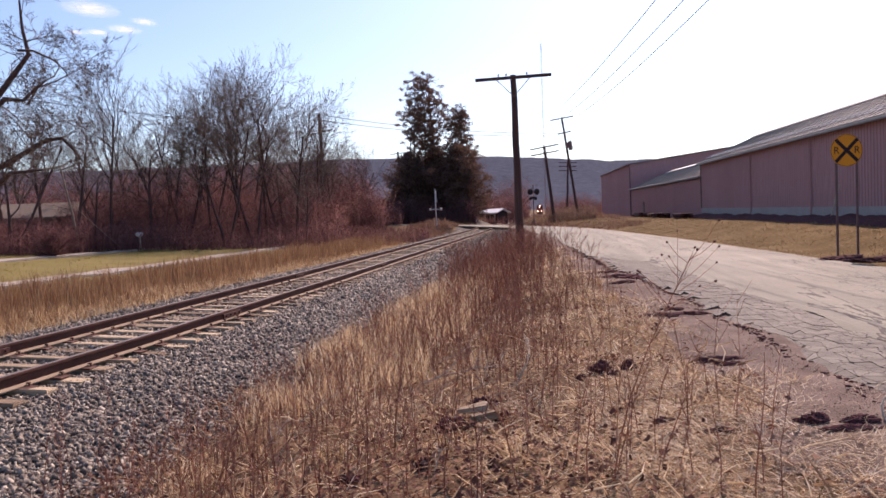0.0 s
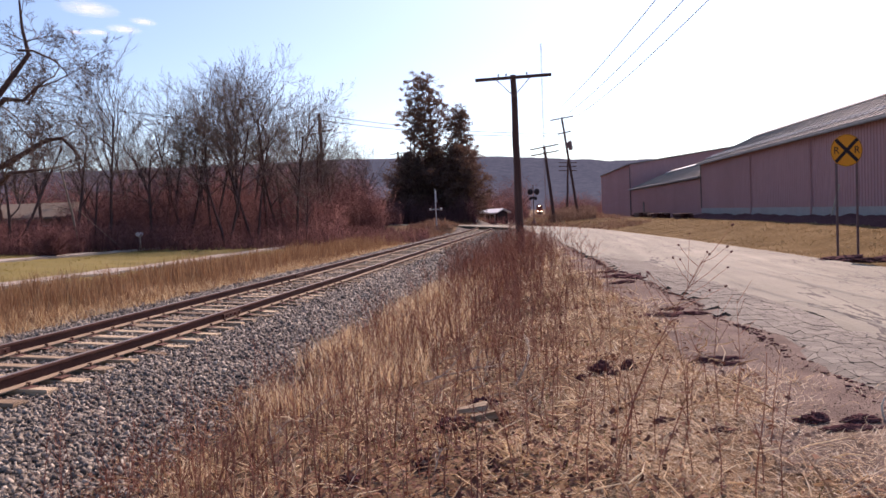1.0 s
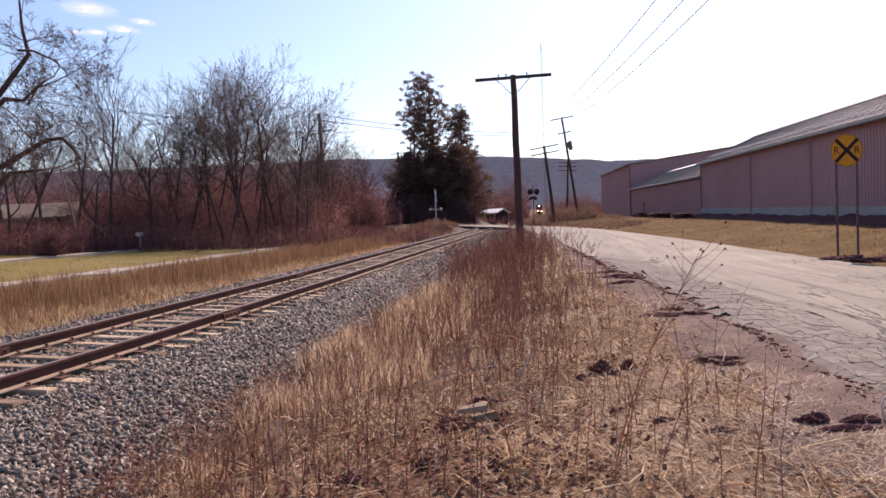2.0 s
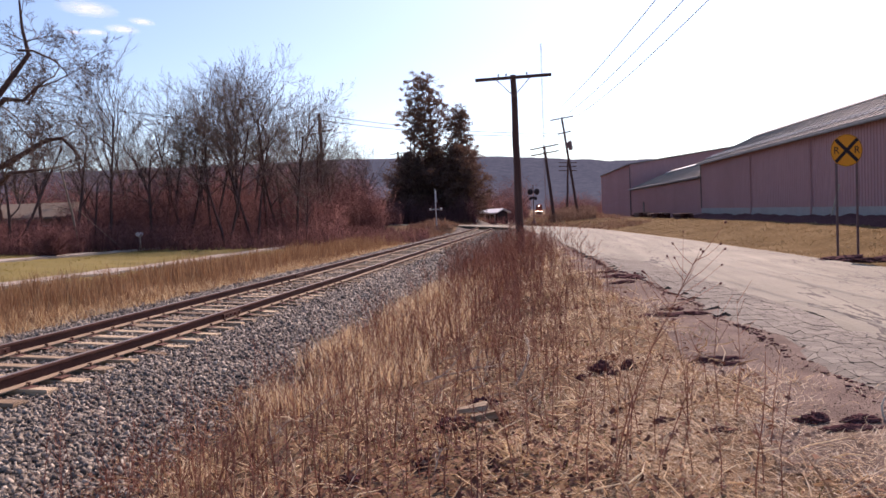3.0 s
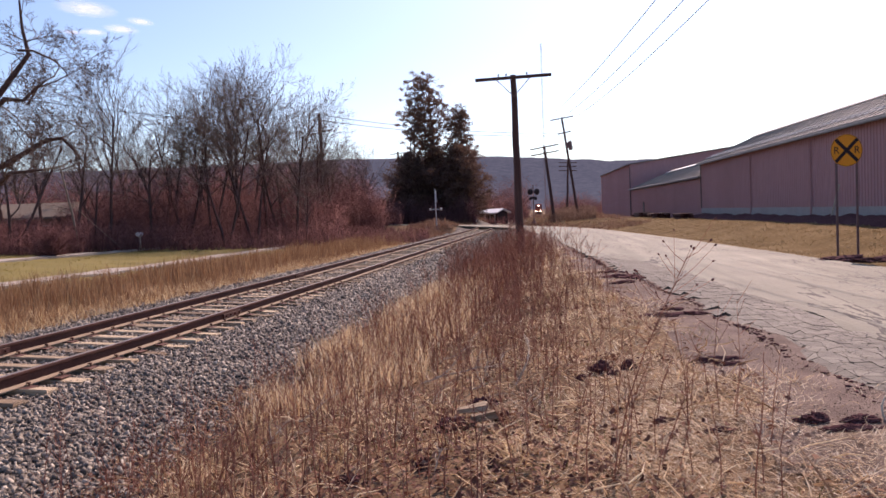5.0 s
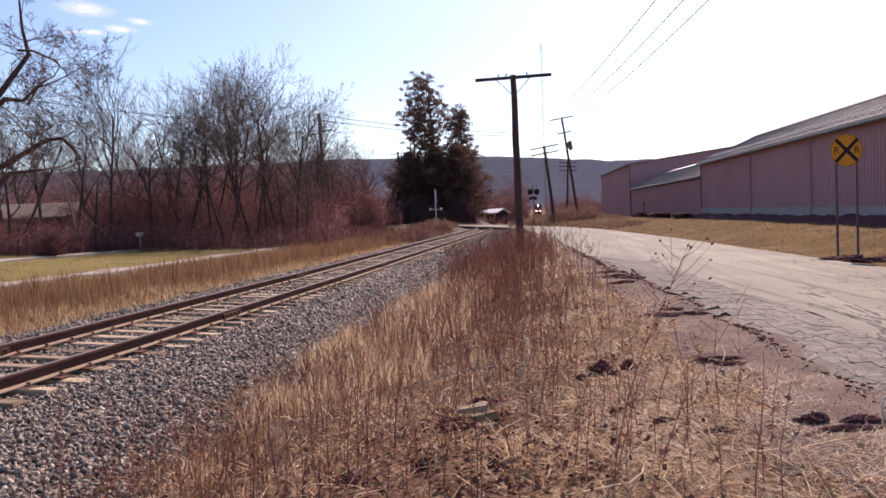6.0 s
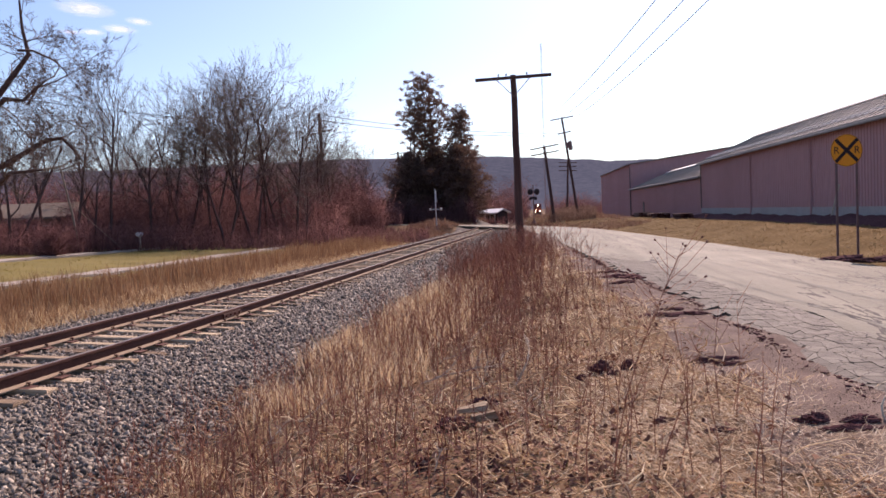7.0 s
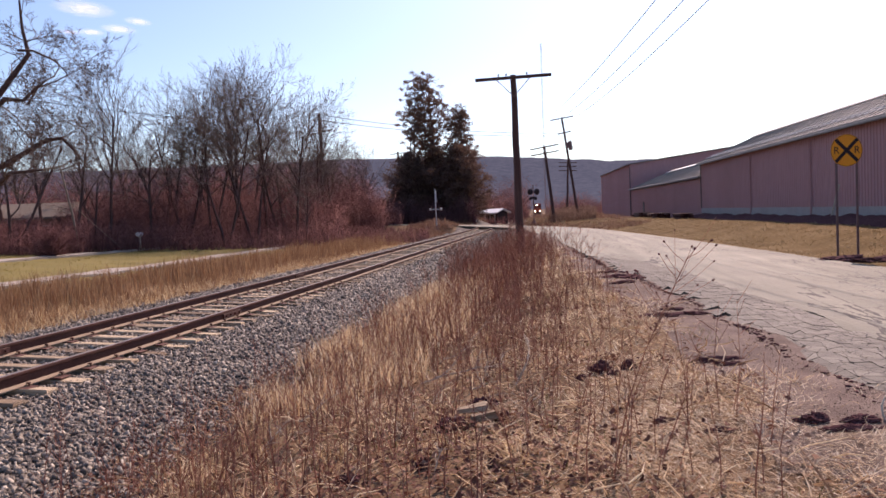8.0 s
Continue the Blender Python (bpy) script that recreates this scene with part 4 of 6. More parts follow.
def make_weeds():
    rng = random.Random(41)
    b = Build()
    spots = []
    for i in range(760):          # tall brush in front of the pole
        y = 7 + 22 * rng.random() ** 0.75
        spots.append((-y * rng.gauss(0.075, 0.05), y, rng.uniform(0.35, 1.3) * min(1, 0.45 + (y - 6) / 14), 8))
    for i in range(520):          # loose brush round it
        y = rng.uniform(6, 34)
        spots.append((-y * rng.gauss(0.085, 0.075), y, rng.uniform(0.3, 0.95), 6))
    for i in range(330):          # along the ballast's edge
        spots.append((rng.gauss(-2.2, 0.65), 3.6 + 8 * rng.random() ** 1.2, rng.uniform(0.3, 0.85), 7))
    for i in range(170):          # loose over the verge
        spots.append((rng.uniform(-2.6, 0.9), rng.uniform(2.8, 16), rng.uniform(0.2, 0.6), 5))
    for i in range(70):          # single stems close by
        spots.append((rng.uniform(-2.6, 1.2), rng.uniform(3.2, 6.5), rng.uniform(0.35, 0.85), 4))
    for i in range(260):          # thicker towards the crossing
        spots.append((rng.uniform(-4.4, -1.4), rng.uniform(28, 60), rng.uniform(0.6, 1.3), 6))
    for x, y, h, k in spots:
        if float(road_side(x, y)[0]) > -ROAD_HALF - 0.9 or x - TRACK_X < 2.9:
            continue
        weed_into(b, rng, Vector((x, y, gz(x, y) - 0.03)), h, 0.0032 + 0.00016 * y, k)
    solid("dry_weeds", b, M_STEM, "red-brown dry branching weeds on the verge", "weeds", kind="stuff")


make_weeds()


def make_far_grass():
    rng = np.random.default_rng(51)
    # tall russet grass left of the track
    xy = scatter(rng, 70000, -15.2, -9.6, 8, 75, 1.2)
    dx = xy[:, 0] - TRACK_X
    xy = xy[(dx < -3.0 - 0.9 * lump(xy, 1.2, 3.0)) & (rng.random(len(xy)) < 0.25 + 0.75 * lump(xy, 1.3, 4.0))]
    n = len(xy)
    dull = xy[:, 1] > 46 + 8 * rng.random(n)
    h = rng.uniform(0.35, 0.95, n) * (0.62 + 0.6 * lump(xy, 0.9, 14.0)) * (0.5 + 0.45 * smooth(-10.2, -11.8, xy[:, 0]) - 0.55 * smooth(-12.6, -15.2, xy[:, 0]))
    for mask, name, stuff, words, seed in ((~dull, "tall_grass", M_TALL, "tall russet dead grass beside the track", 52), (dull, "brown_grass", M_ROUGH, "dull brown dead grass near the crossing", 56)):
        q = xy[mask]
        k = len(q)
        blades(name, q, h[mask], np.abs(rng.normal(0.08, 0.12, k)), rng.uniform(0.006, 0.014, k) * (1 + q[:, 1] / 30), stuff, words, "grass", seed, 0.2)
    xy = scatter(rng, 24000, -11.4, -9.4, 6, 45, 1.4)
    n = len(xy)
    blades("pale_grass", xy, rng.uniform(0.1, 0.4, n), rng.uniform(0.1, 1.3, n), rng.uniform(0.005, 0.010, n) * (1 + xy[:, 1] / 25), M_STRAW, "pale straw along the ballast edge", "grass", 53)
    # bank below the sheds
    xy = np.stack([rng.uniform(4, 18, 80000), 10 + 85 * rng.random(80000) ** 1.25], 1)
    rs = road_side(xy[:, 0], xy[:, 1])
    w = xy[:, 0] * WALL_OUT.x + xy[:, 1] * WALL_OUT.y
    xy = xy[(rs > ROAD_HALF + 0.25 + 0.3 * lump(xy, 1.0, 2.0)) & (w < WALL_OFF - 0.3)]
    n = len(xy)
    blades("bank_grass", xy, rng.uniform(0.05, 0.20, n), rng.uniform(0.7, 1.5, n), rng.uniform(0.010, 0.020, n) * (1 + xy[:, 1] / 60), M_BANK, "short tan and olive grass on the bank", "grass", 54)
    # lawn
    xy = scatter(rng, 16000, -32, -17.3, 14, 62, 1.1)
    n = len(xy)
    blades("lawn", xy, rng.uniform(0.04, 0.10, n), rng.uniform(0.2, 1.2, n), rng.uniform(0.012, 0.025, n), M_LAWNBLADE, "short yellow-green lawn", "grass", 55)


M_BANK = mat("bank_grass", [(0.11, 0.075, 0.032), (0.21, 0.145, 0.06), (0.32, 0.225, 0.105), (0.50, 0.38, 0.235)], 2, 0.9, 0.0, island=True, through_light=0.2)
M_LAWNBLADE = mat("lawn_blade", [(0.085, 0.075, 0.009), (0.17, 0.138, 0.020), (0.24, 0.188, 0.034)], 2, 0.85, 0.0, island=True, through_light=0.3)
make_far_grass()


def thicket(name, boxes, material, label, seed, r=0.012):
    """Masses of bare brush: boxes are (bearing range, distance range, height range, stems)."""
    rng = np.random.default_rng(seed)
    vs, fs, base = [], [], 0
    for b0, b1, d0, d1, h0, h1, n in boxes:
        a = np.arctan(rng.uniform(b0, b1, n) * 784 / 1300) - YAW
        d = rng.uniform(d0, d1, n)
        x, y = np.sin(a) * d, np.cos(a) * d
        h = rng.uniform(h0, h1, n) * (0.55 + 0.45 * lump(np.stack([x, y], 1), 2.2, seed))
        z = ground_z(x, y)
        p = np.stack([x, y, z - 0.1], 1)
        per = 9
        for k in range(per):
            if k == 0:
                s, e = p, p + np.stack([rng.normal(0, 0.16, n) * h, rng.normal(0, 0.16, n) * h, h], 1)
                s0, e0 = s, e
                w = r * (1 + d / 90)
            else:
                t = rng.uniform(0.15, 0.95, n)[:, None]
                s = s0 + (e0 - s0) * t
                L = (h * rng.uniform(0.15, 0.42, n))
                u = np.stack([rng.normal(0, 1, n), rng.normal(0, 1, n), rng.uniform(0.2, 1.5, n)], 1)
                u /= np.linalg.norm(u, axis=1)[:, None]
                e = s + u * L[:, None]
                w = r * 0.6 * (1 + d / 90)
            dirv = e - s
            q = np.cross(dirv, rng.normal(0, 1, (n, 3)))
            q /= np.linalg.norm(q, axis=1)[:, None] + 1e-9
            q2 = np.cross(dirv / (np.linalg.norm(dirv, axis=1)[:, None] + 1e-9), q)
            q, q2 = q * w[:, None], q2 * w[:, None]
            v = np.stack([s + q, s - q * 0.5 + q2 * 0.87, s - q * 0.5 - q2 * 0.87, e], 1).reshape(-1, 3)
            o = base + np.arange(n)[:, None] * 4
            fs.append(np.concatenate([o + np.array([[0, 1, 3]]), o + np.array([[1, 2, 3]]), o + np.array([[2, 0, 3]])], 1).reshape(-1, 3))
            vs.append(v)
            base += len(v)
    return solid(name, card_mesh(name, np.concatenate(vs), np.concatenate(fs), material), None, label, "brush", kind="stuff")


thicket("wood_brush", [(-0.84, -0.22, 52, 66, 2.0, 4.8, 4000), (-1.02, -0.80, 44, 52, 0.9, 2.4, 1100), (-1.02, -0.80, 52, 58, 1.7, 3.1, 1500), (-0.84, -0.22, 46, 52, 0.5, 2.2, 2000), (-1.02, -0.32, 70, 95, 5.5, 9.5, 4200), (-0.32, -0.17, 70, 95, 4.5, 8.0, 1100), (-0.24, -0.13, 66, 80, 2.2, 5.2, 1300), (-0.17, -0.09, 74, 82, 1.0, 3.2, 700)], M_BRUSH, "dense red-brown bare brush under the trees", 61)
thicket("trackside_brush", [(-0.13, 0.08, 80.5, 83, 0.8, 3.4, 800), (-0.36, -0.03, 48, 66, 0.5, 1.5, 2000), (-0.20, 0.07, 84, 130, 1.5, 4.0, 1600), (0.075, 0.195, 104, 150, 2.0, 7.5, 1300), (0.085, 0.145, 90, 95, 0.6, 1.5, 160), (0.24, 0.38, 170, 215, 3.0, 7.0, 1300)], M_BRUSH, "low red-brown brush near the crossing", 62)
thicket("mound_brush", [(0.245, 0.35, 74, 100, 0.3, 1.3, 2200)], M_ROUGH, "tan dry brush on a mound", 63)


def make_corner_grass():
    rng = np.random.default_rng(57)
    xy = np.stack([rng.uniform(-14, 16, 60000), rng.uniform(60, 112, 60000)], 1)
    rs = road_side(xy[:, 0], xy[:, 1])
    w = xy[:, 0] * WALL_OUT.x + xy[:, 1] * WALL_OUT.y
    xy = xy[(rs > ROAD_HALF + 0.3) & (w < WALL_OFF - 6.5 + 1.5 * lump(xy, 2.0, 1.0)) & (np.abs(xy[:, 0] - track_x(xy[:, 1])) > 2.4)]
    n = len(xy)
    blades("rough_grass", xy, rng.uniform(0.12, 0.55, n) * (0.4 + lump(xy, 2.0, 3.0)), rng.uniform(0.1, 1.0, n), rng.uniform(0.02, 0.045, n), M_ROUGH, "rough tan grass beyond the road bend", "grass", 58)


make_corner_grass()


def make_litter():
    """Dead red-brown leaves lying in the verge."""
    rng = np.random.default_rng(59)
    xy = scatter(rng, 30000, -4.2, 1.8, 2.8, 13, 1.5)
    rs = road_side(xy[:, 0], xy[:, 1])
    near = np.exp(-((xy[:, 0] + 1.2) / 1.4) ** 4 - ((xy[:, 1] - 4.0) / 1.5) ** 2) + 0.8 * np.exp(-((xy[:, 0] - TRACK_X - 3.65) / 0.35) ** 2)
    xy = xy[(rs < -ROAD_HALF - 0.7) & (xy[:, 0] - TRACK_X > 3.05) & (rng.random(len(xy)) < 0.12 + 0.88 * near + 0.5 * (lump(xy, 0.5, 21.0) > 0.7))]
    n = len(xy)
    s = rng.uniform(0.012, 0.032, n)
    a = rng.uniform(0, 6.283, n)
    u = np.stack([np.cos(a), np.sin(a), rng.normal(0, 0.35, n)], 1) * s[:, None]
    w = np.stack([-np.sin(a), np.cos(a), rng.normal(0, 0.45, n)], 1) * (s * rng.uniform(0.35, 0.7, n))[:, None]
    c = np.stack([xy[:, 0], xy[:, 1], ground_z(xy[:, 0], xy[:, 1]) + rng.uniform(0.01, 0.06, n)], 1)
    up = np.stack([np.zeros(n), np.zeros(n), s * 0.3], 1)
    v = np.stack([c - u, c + w + up, c + u, c - w + up], 1).reshape(-1, 3)
    o = np.arange(n)[:, None] * 4
    f = np.concatenate([o + np.array([[0, 1, 2]]), o + np.array([[0, 2, 3]])], 1).reshape(-1, 3)
    solid("leaf_litter", card_mesh("leaf_litter", v, f, M_LEAF), None, "curled dead red-brown leaves on the verge", "leaves", kind="stuff")


M_LEAF = mat("dead_leaf", [(0.05, 0.018, 0.015), (0.12, 0.045, 0.032), (0.22, 0.10, 0.06), (0.36, 0.22, 0.14)], 6, 0.8, 0.0, island=True, through_light=0.2)
make_litter()


# ---- ballast stones ----
def make_stones():
    rng = np.random.default_rng(71)
    xy = np.concatenate([scatter(rng, 36000, -6.1, -3.0, 3.2, 26, 1.75), scatter(rng, 11000, -7.65, -6.25, 3.5, 24, 1.5), scatter(rng, 7000, -10.4, -7.8, 5, 26, 1.4), scatter(rng, 7000, -10.0, -3.9, 26, 64, 1.3), scatter(rng, 16000, -10.2, -3.4, -6, 3.4, 0.7)])
    dx = xy[:, 0] - TRACK_X
    keep = rng.random(len(xy)) < np.where(dx > 3.0, np.clip(1.0 - (dx - 3.0) / 1.1 * (0.5 + lump(xy, 0.6, 7.0)), 0.02, 1), 1)
    xy = xy[keep]
    n = len(xy)
    dx = xy[:, 0] - TRACK_X
    size = rng.uniform(0.010, 0.027, n) * (1 + np.maximum(xy[:, 1] - 8, 0) / 30)
    z = ground_z(xy[:, 0], xy[:, 1]) + size * rng.uniform(0.0, 0.8, n) + np.where(np.abs(dx) < 0.75, 0.008, 0.0)
    cube = np.array([(x, y, w) for w in (-1, 1) for x, y in ((-1, -1), (1, -1), (1, 1), (-1, 1))], dtype=float)
    faces = np.array([(3, 2, 1, 0), (4, 5, 6, 7), (0, 1, 5, 4), (1, 2, 6, 5), (2, 3, 7, 6), (3, 0, 4, 7)])
    v = cube[None] * rng.uniform(0.5, 1.2, (n, 1, 3)) * np.array([1.1, 1.0, 0.6]) + rng.normal(0, 0.24, (n, 8, 3))
    a = rng.normal(0, 1, (n, 4))
    a /= np.linalg.norm(a, axis=1)[:, None]
    w, x, y, q = a.T
    R = np.stack([1 - 2 * (y * y + q * q), 2 * (x * y - q * w), 2 * (x * q + y * w), 2 * (x * y + q * w), 1 - 2 * (x * x + q * q), 2 * (y * q - x * w), 2 * (x * q - y * w), 2 * (y * q + x * w), 1 - 2 * (x * x + y * y)], 1).reshape(n, 3, 3)
    v = np.einsum("nij,nkj->nki", R, v) * size[:, None, None] + np.stack([xy[:, 0], xy[:, 1], z], 1)[:, None]
    f = (faces[None] + (np.arange(n) * 8)[:, None, None]).reshape(-1, 4)
    solid("ballast_stones", card_mesh("ballast_stones", v.reshape(-1, 3), f, M_STONE), None, "grey angular crushed stone ballast", "gravel", kind="stuff")


make_stones()


M_GRIT = mat("road_grit", [(0.11, 0.078, 0.062), (0.20, 0.15, 0.12), (0.36, 0.29, 0.23)], 20, 0.9, 0.0, island=True)


def make_grit():
    """Small gravel on the road's shoulder, and straw blown over the ballast."""
    rng = np.random.default_rng(73)
    xy = scatter(rng, 26000, -0.5, 3.2, 3.2, 20, 1.7)
    rs = road_side(xy[:, 0], xy[:, 1])
    xy = xy[(rs < -ROAD_HALF + 0.0) & (rs > -ROAD_HALF - 1.25) & (rng.random(len(xy)) < 0.15 + 0.85 * lump(xy, 0.5, 8.0))]
    n = len(xy)
    tet = np.array([(1, 1, 1), (1, -1, -1), (-1, 1, -1), (-1, -1, 1)], dtype=float)
    size = rng.uniform(0.0015, 0.0042, n) * (1 + xy[:, 1] / 18)
    v = (tet[None] + rng.normal(0, 0.45, (n, 4, 3))) * size[:, None, None] * np.array([1, 1, 0.7])
    v = v + np.stack([xy[:, 0], xy[:, 1], ground_z(xy[:, 0], xy[:, 1]) + size * 0.4], 1)[:, None]
    f = (np.array([(0, 1, 2), (0, 3, 1), (0, 2, 3), (1, 3, 2)])[None] + (np.arange(n) * 4)[:, None, None]).reshape(-1, 3)
    solid("shoulder_grit", card_mesh("shoulder_grit", v.reshape(-1, 3), f, M_GRIT), None, "loose grit on the road shoulder", "gravel", kind="stuff")
    xy = scatter(rng, 9000, -5.6, -3.2, 3.2, 22, 1.6)
    n = len(xy)
    blades("blown_straw", xy, rng.uniform(0.05, 0.16, n), rng.uniform(1.2, 1.5, n), rng.uniform(0.003, 0.006, n) * (1 + xy[:, 1] / 14), M_STRAW, "blown straw bits on the ballast", "grass", 74, 0.1)
    xy = scatter(rng, 15000, -0.3, 3.0, 3.0, 22, 1.6)
    rs = road_side(xy[:, 0], xy[:, 1])
    xy = xy[(rs < -ROAD_HALF - 0.1) & (rs > -ROAD_HALF - 1.4) & (rng.random(len(xy)) < 0.25 + 0.75 * lump(xy, 0.4, 12.0))]
    n = len(xy)
    blades("shoulder_straw", xy, rng.uniform(0.04, 0.16, n), rng.uniform(0.9, 1.5, n), rng.uniform(0.003, 0.006, n) * (1 + xy[:, 1] / 14), M_MAT, "thin straw on the road shoulder", "grass", 75)


make_grit()


# ---- lanes through the lawn ----
def make_lane(name, x0, x1, half, label):
    ys = np.arange(6, 62, 1.5)
    v, f = [], []
    for i, y in enumerate(ys):
        c = x0 + (x1 - x0) * smooth(20, 62, y)
        for s in (-1, 1):
            x = c + s * half + 0.06 * math.sin(y * 1.3 + s)
            v.append((x, y, gz(x, y) + 0.09))
            v.append((x, y, gz(x, y) - 0.05))
    for i in range(len(ys) - 1):
        a, b = 4 * i, 4 * i + 4
        f += [(a, a + 2, b + 2, b), (a + 1, a, b, b + 1), (a + 2, a + 3, b + 3, b + 2)]
    solid(name, Build().raw(v, f), M_LANE, label, "lane", kind="structure")


make_lane("lane", -16.6, -18.6, 0.42, "narrow pale gravel lane across the lawn")
make_lane("lane_far", -25.2, -25.2, 0.32, "thin pale far lane at the wood edge")


# ---- old spreading tree at the lawn's edge ----
def make_old_tree():
    rng = random.Random(83)
    x, y = view_xy(-1.16, 28)
    t = thing("old_tree", Matrix.Translation((x, y, gz(x, y))), "large old bare tree with heavy arching limbs", "tree")
    tr, cr = Build(), Build()
    tr.tube([(0, 0, -0.4), (0.05, 0, 1.5), (-0.1, 0.05, 4), (0.1, 0, 6), (0.0, 0, 8.5)], [0.55, 0.42, 0.36, 0.25, 0.12], 10)
    side = Vector((math.cos(YAW), math.sin(YAW), 0))
    ahead = Vector((-math.sin(YAW), math.cos(YAW), 0))
    # arching limbs: points as (out, up), radii at both ends, how far they swing forward
    limbs = (([(0, 4.2), (1.2, 4.7), (2.2, 6.0), (3.0, 7.1), (2.85, 7.9), (2.8, 8.9)], 0.17, 0.03, 0.2), ([(3.0, 7.1), (3.5, 7.05), (4.1, 6.75), (4.4, 6.4)], 0.05, 0.02, 0.0),
             ([(0, 3.6), (1.1, 4.0), (2.2, 4.75), (3.0, 5.5), (3.8, 5.35), (4.5, 5.9)], 0.17, 0.03, -0.3), ([(3.0, 5.5), (3.4, 6.0), (4.0, 6.2), (4.6, 6.6)], 0.045, 0.015, 0.1),
             ([(0, 2.7), (1.0, 3.0), (2.2, 3.7), (3.2, 4.45), (3.7, 4.5), (4.1, 4.05)], 0.17, 0.04, 0.3), ([(0, 1.9), (1.2, 2.2), (2.2, 2.75), (3.0, 3.3), (4.1, 3.35)], 0.17, 0.04, -0.2),
             ([(0, 6.0), (1.0, 7.6), (2.0, 9.0), (2.6, 10.5)], 0.14, 0.03, 0.3), ([(0, 5.4), (-1.2, 6.6), (-2.6, 7.4), (-3.8, 8.6)], 0.16, 0.03, 0.4), ([(0, 6.6), (-0.6, 8.4), (-1.6, 10.2)], 0.14, 0.03, -0.8), ([(0, 4.6), (-1.4, 5.2), (-3.0, 5.8), (-4.2, 5.6)], 0.15, 0.03, -0.6))
    for pts, r0, r1, swing in limbs:
        path = [Vector((0, 0, z)) + side * (x + math.tan(ROLL) * z) + ahead * (swing * x + 0.12 * math.sin(3 * x + z)) for x, z in pts]
        m = len(path) - 1
        rad = [0.85 * (r0 + (r1 - r0) * k / m) for k in range(m + 1)]
        tr.tube(path, rad, 8)
        for k in range(m):
            for q in range(3 if k else 1):
                u = rng.random()
                p, ax = path[k].lerp(path[k + 1], u), (path[k + 1] - path[k]).normalized()
                off = Vector((rng.gauss(0, 1), rng.gauss(0, 1), rng.gauss(0.35, 0.8)))
                d = (ax * rng.uniform(0.2, 0.9) + (off - ax * off.dot(ax)).normalized()).normalized()
                grow(rng, tr, cr, p, d, rng.uniform(0.55, 1.25), rad[k] * rng.uniform(0.22, 0.4), 2, 5, (28, 66), 0.02, (0, 0, 6, 5, 4), 0.34, 0.005)
        grow(rng, tr, cr, path[-1], (path[-1] - path[-2]).normalized(), 0.9, r1, 2, 5, (25, 60), 0.02, (0, 0, 6, 5, 4), 0.34, 0.005)
    part("trunk", tr, M_BARK, t)
    part("crown", cr, M_OLDTWIG, t)


make_old_tree()


# ---- wires, transformer and mast ----
def wire(name, a, b, sag, r, label):
    a, b = level(a), level(b)
    pts = []
    for i in range(25):
        u = i / 24
        p = a.lerp(b, u)
        p.z -= sag * 4 * u * (1 - u)
        pts.append(p)
    solid(name, Build().tube(pts, r, 4), M_WIRE, label, "wire", "overhead wires")


for k, (dx, dz) in enumerate(((-1.15, 0.3), (0.15, 0.0), (1.1, -0.3))):
    wire("power_line", (-0.48 + dx, 84.85, 12.75 + dz), (8.6 + 1.0 * k, -8, 12.6), 1.35, 0.018, "thin overhead power line above the road")
for dz in (0.0, -0.5):
    wire("cable", WOODS_TOP + Vector((0, 0, dz - 0.1)), (-0.6, 84.9, 10.95 + dz * 0.6), 0.55, 0.03, "dark telephone cable between leaning poles")
    wire("cable", WOODS_TOP + Vector((0, 0, dz - 0.1)), (-60.0, 52, 9.6 + dz), 0.8, 0.013, "dark telephone cable running into the trees")
wire("service_wire", (-40.0, 14, 9.2), (-17.0, 30, 6.05), 0.4, 0.014, "pale service wire near an old tree")
wire("guy_wire", (17.2, 26.5, 14.0), (18.9, 41.5, 7.0), 0.05, 0.012, "thin guy wire above a warehouse roof")


def make_transformer():
    b = Build().tube([(0, 0, -0.5), (0, 0, -0.48), (0, 0, 0.42), (0, 0, 0.5)], [0.2, 0.24, 0.24, 0.16], 14)
    t = thing("transformer", Matrix.Translation(level((0.5, 84.72, 9.5))) @ pose(0, 0, 0, 0, -7, 0), "grey cylindrical pole-mounted transformer", "transformer")
    part("tank", b, M_GALV, t)
    part("bushing", Build().tube([(0.08, 0, 0.48), (0.08, 0, 0.72)], [0.05, 0.03], 8), M_TRIM, t)
    part("bracket", Build().box((-0.3, 0.05, 0.1), (0.5, 0.08, 0.5)), M_GALV, t)


make_transformer()


def make_mast():
    x, y = view_xy((966 - 784) / 784, 400)
    foot, head = level((x, y, 0.5)), level((x - 3.4, y, 92.5))
    lean = head.x - foot.x
    t = thing("radio_mast", Matrix.Translation(foot), "very thin tall guyed radio mast far away", "radio mast")
    b = Build()
    for k in range(3):
        a = k * 2.094
        b.tube([(0.3 * math.cos(a), 0.3 * math.sin(a), 0), (lean + 0.3 * math.cos(a), 0.3 * math.sin(a), 92)], 0.10, 4)
    for i in range(46):
        u, w = i / 46, (i + 1) / 46
        a, c = i * 2.094, (i + 1) * 2.094
        b.tube([(lean * u + 0.3 * math.cos(a), 0.3 * math.sin(a), 92 * u), (lean * w + 0.3 * math.cos(c), 0.3 * math.sin(c), 92 * w)], 0.04, 3)
    part("lattice", b, M_GALV, t)


make_mast()


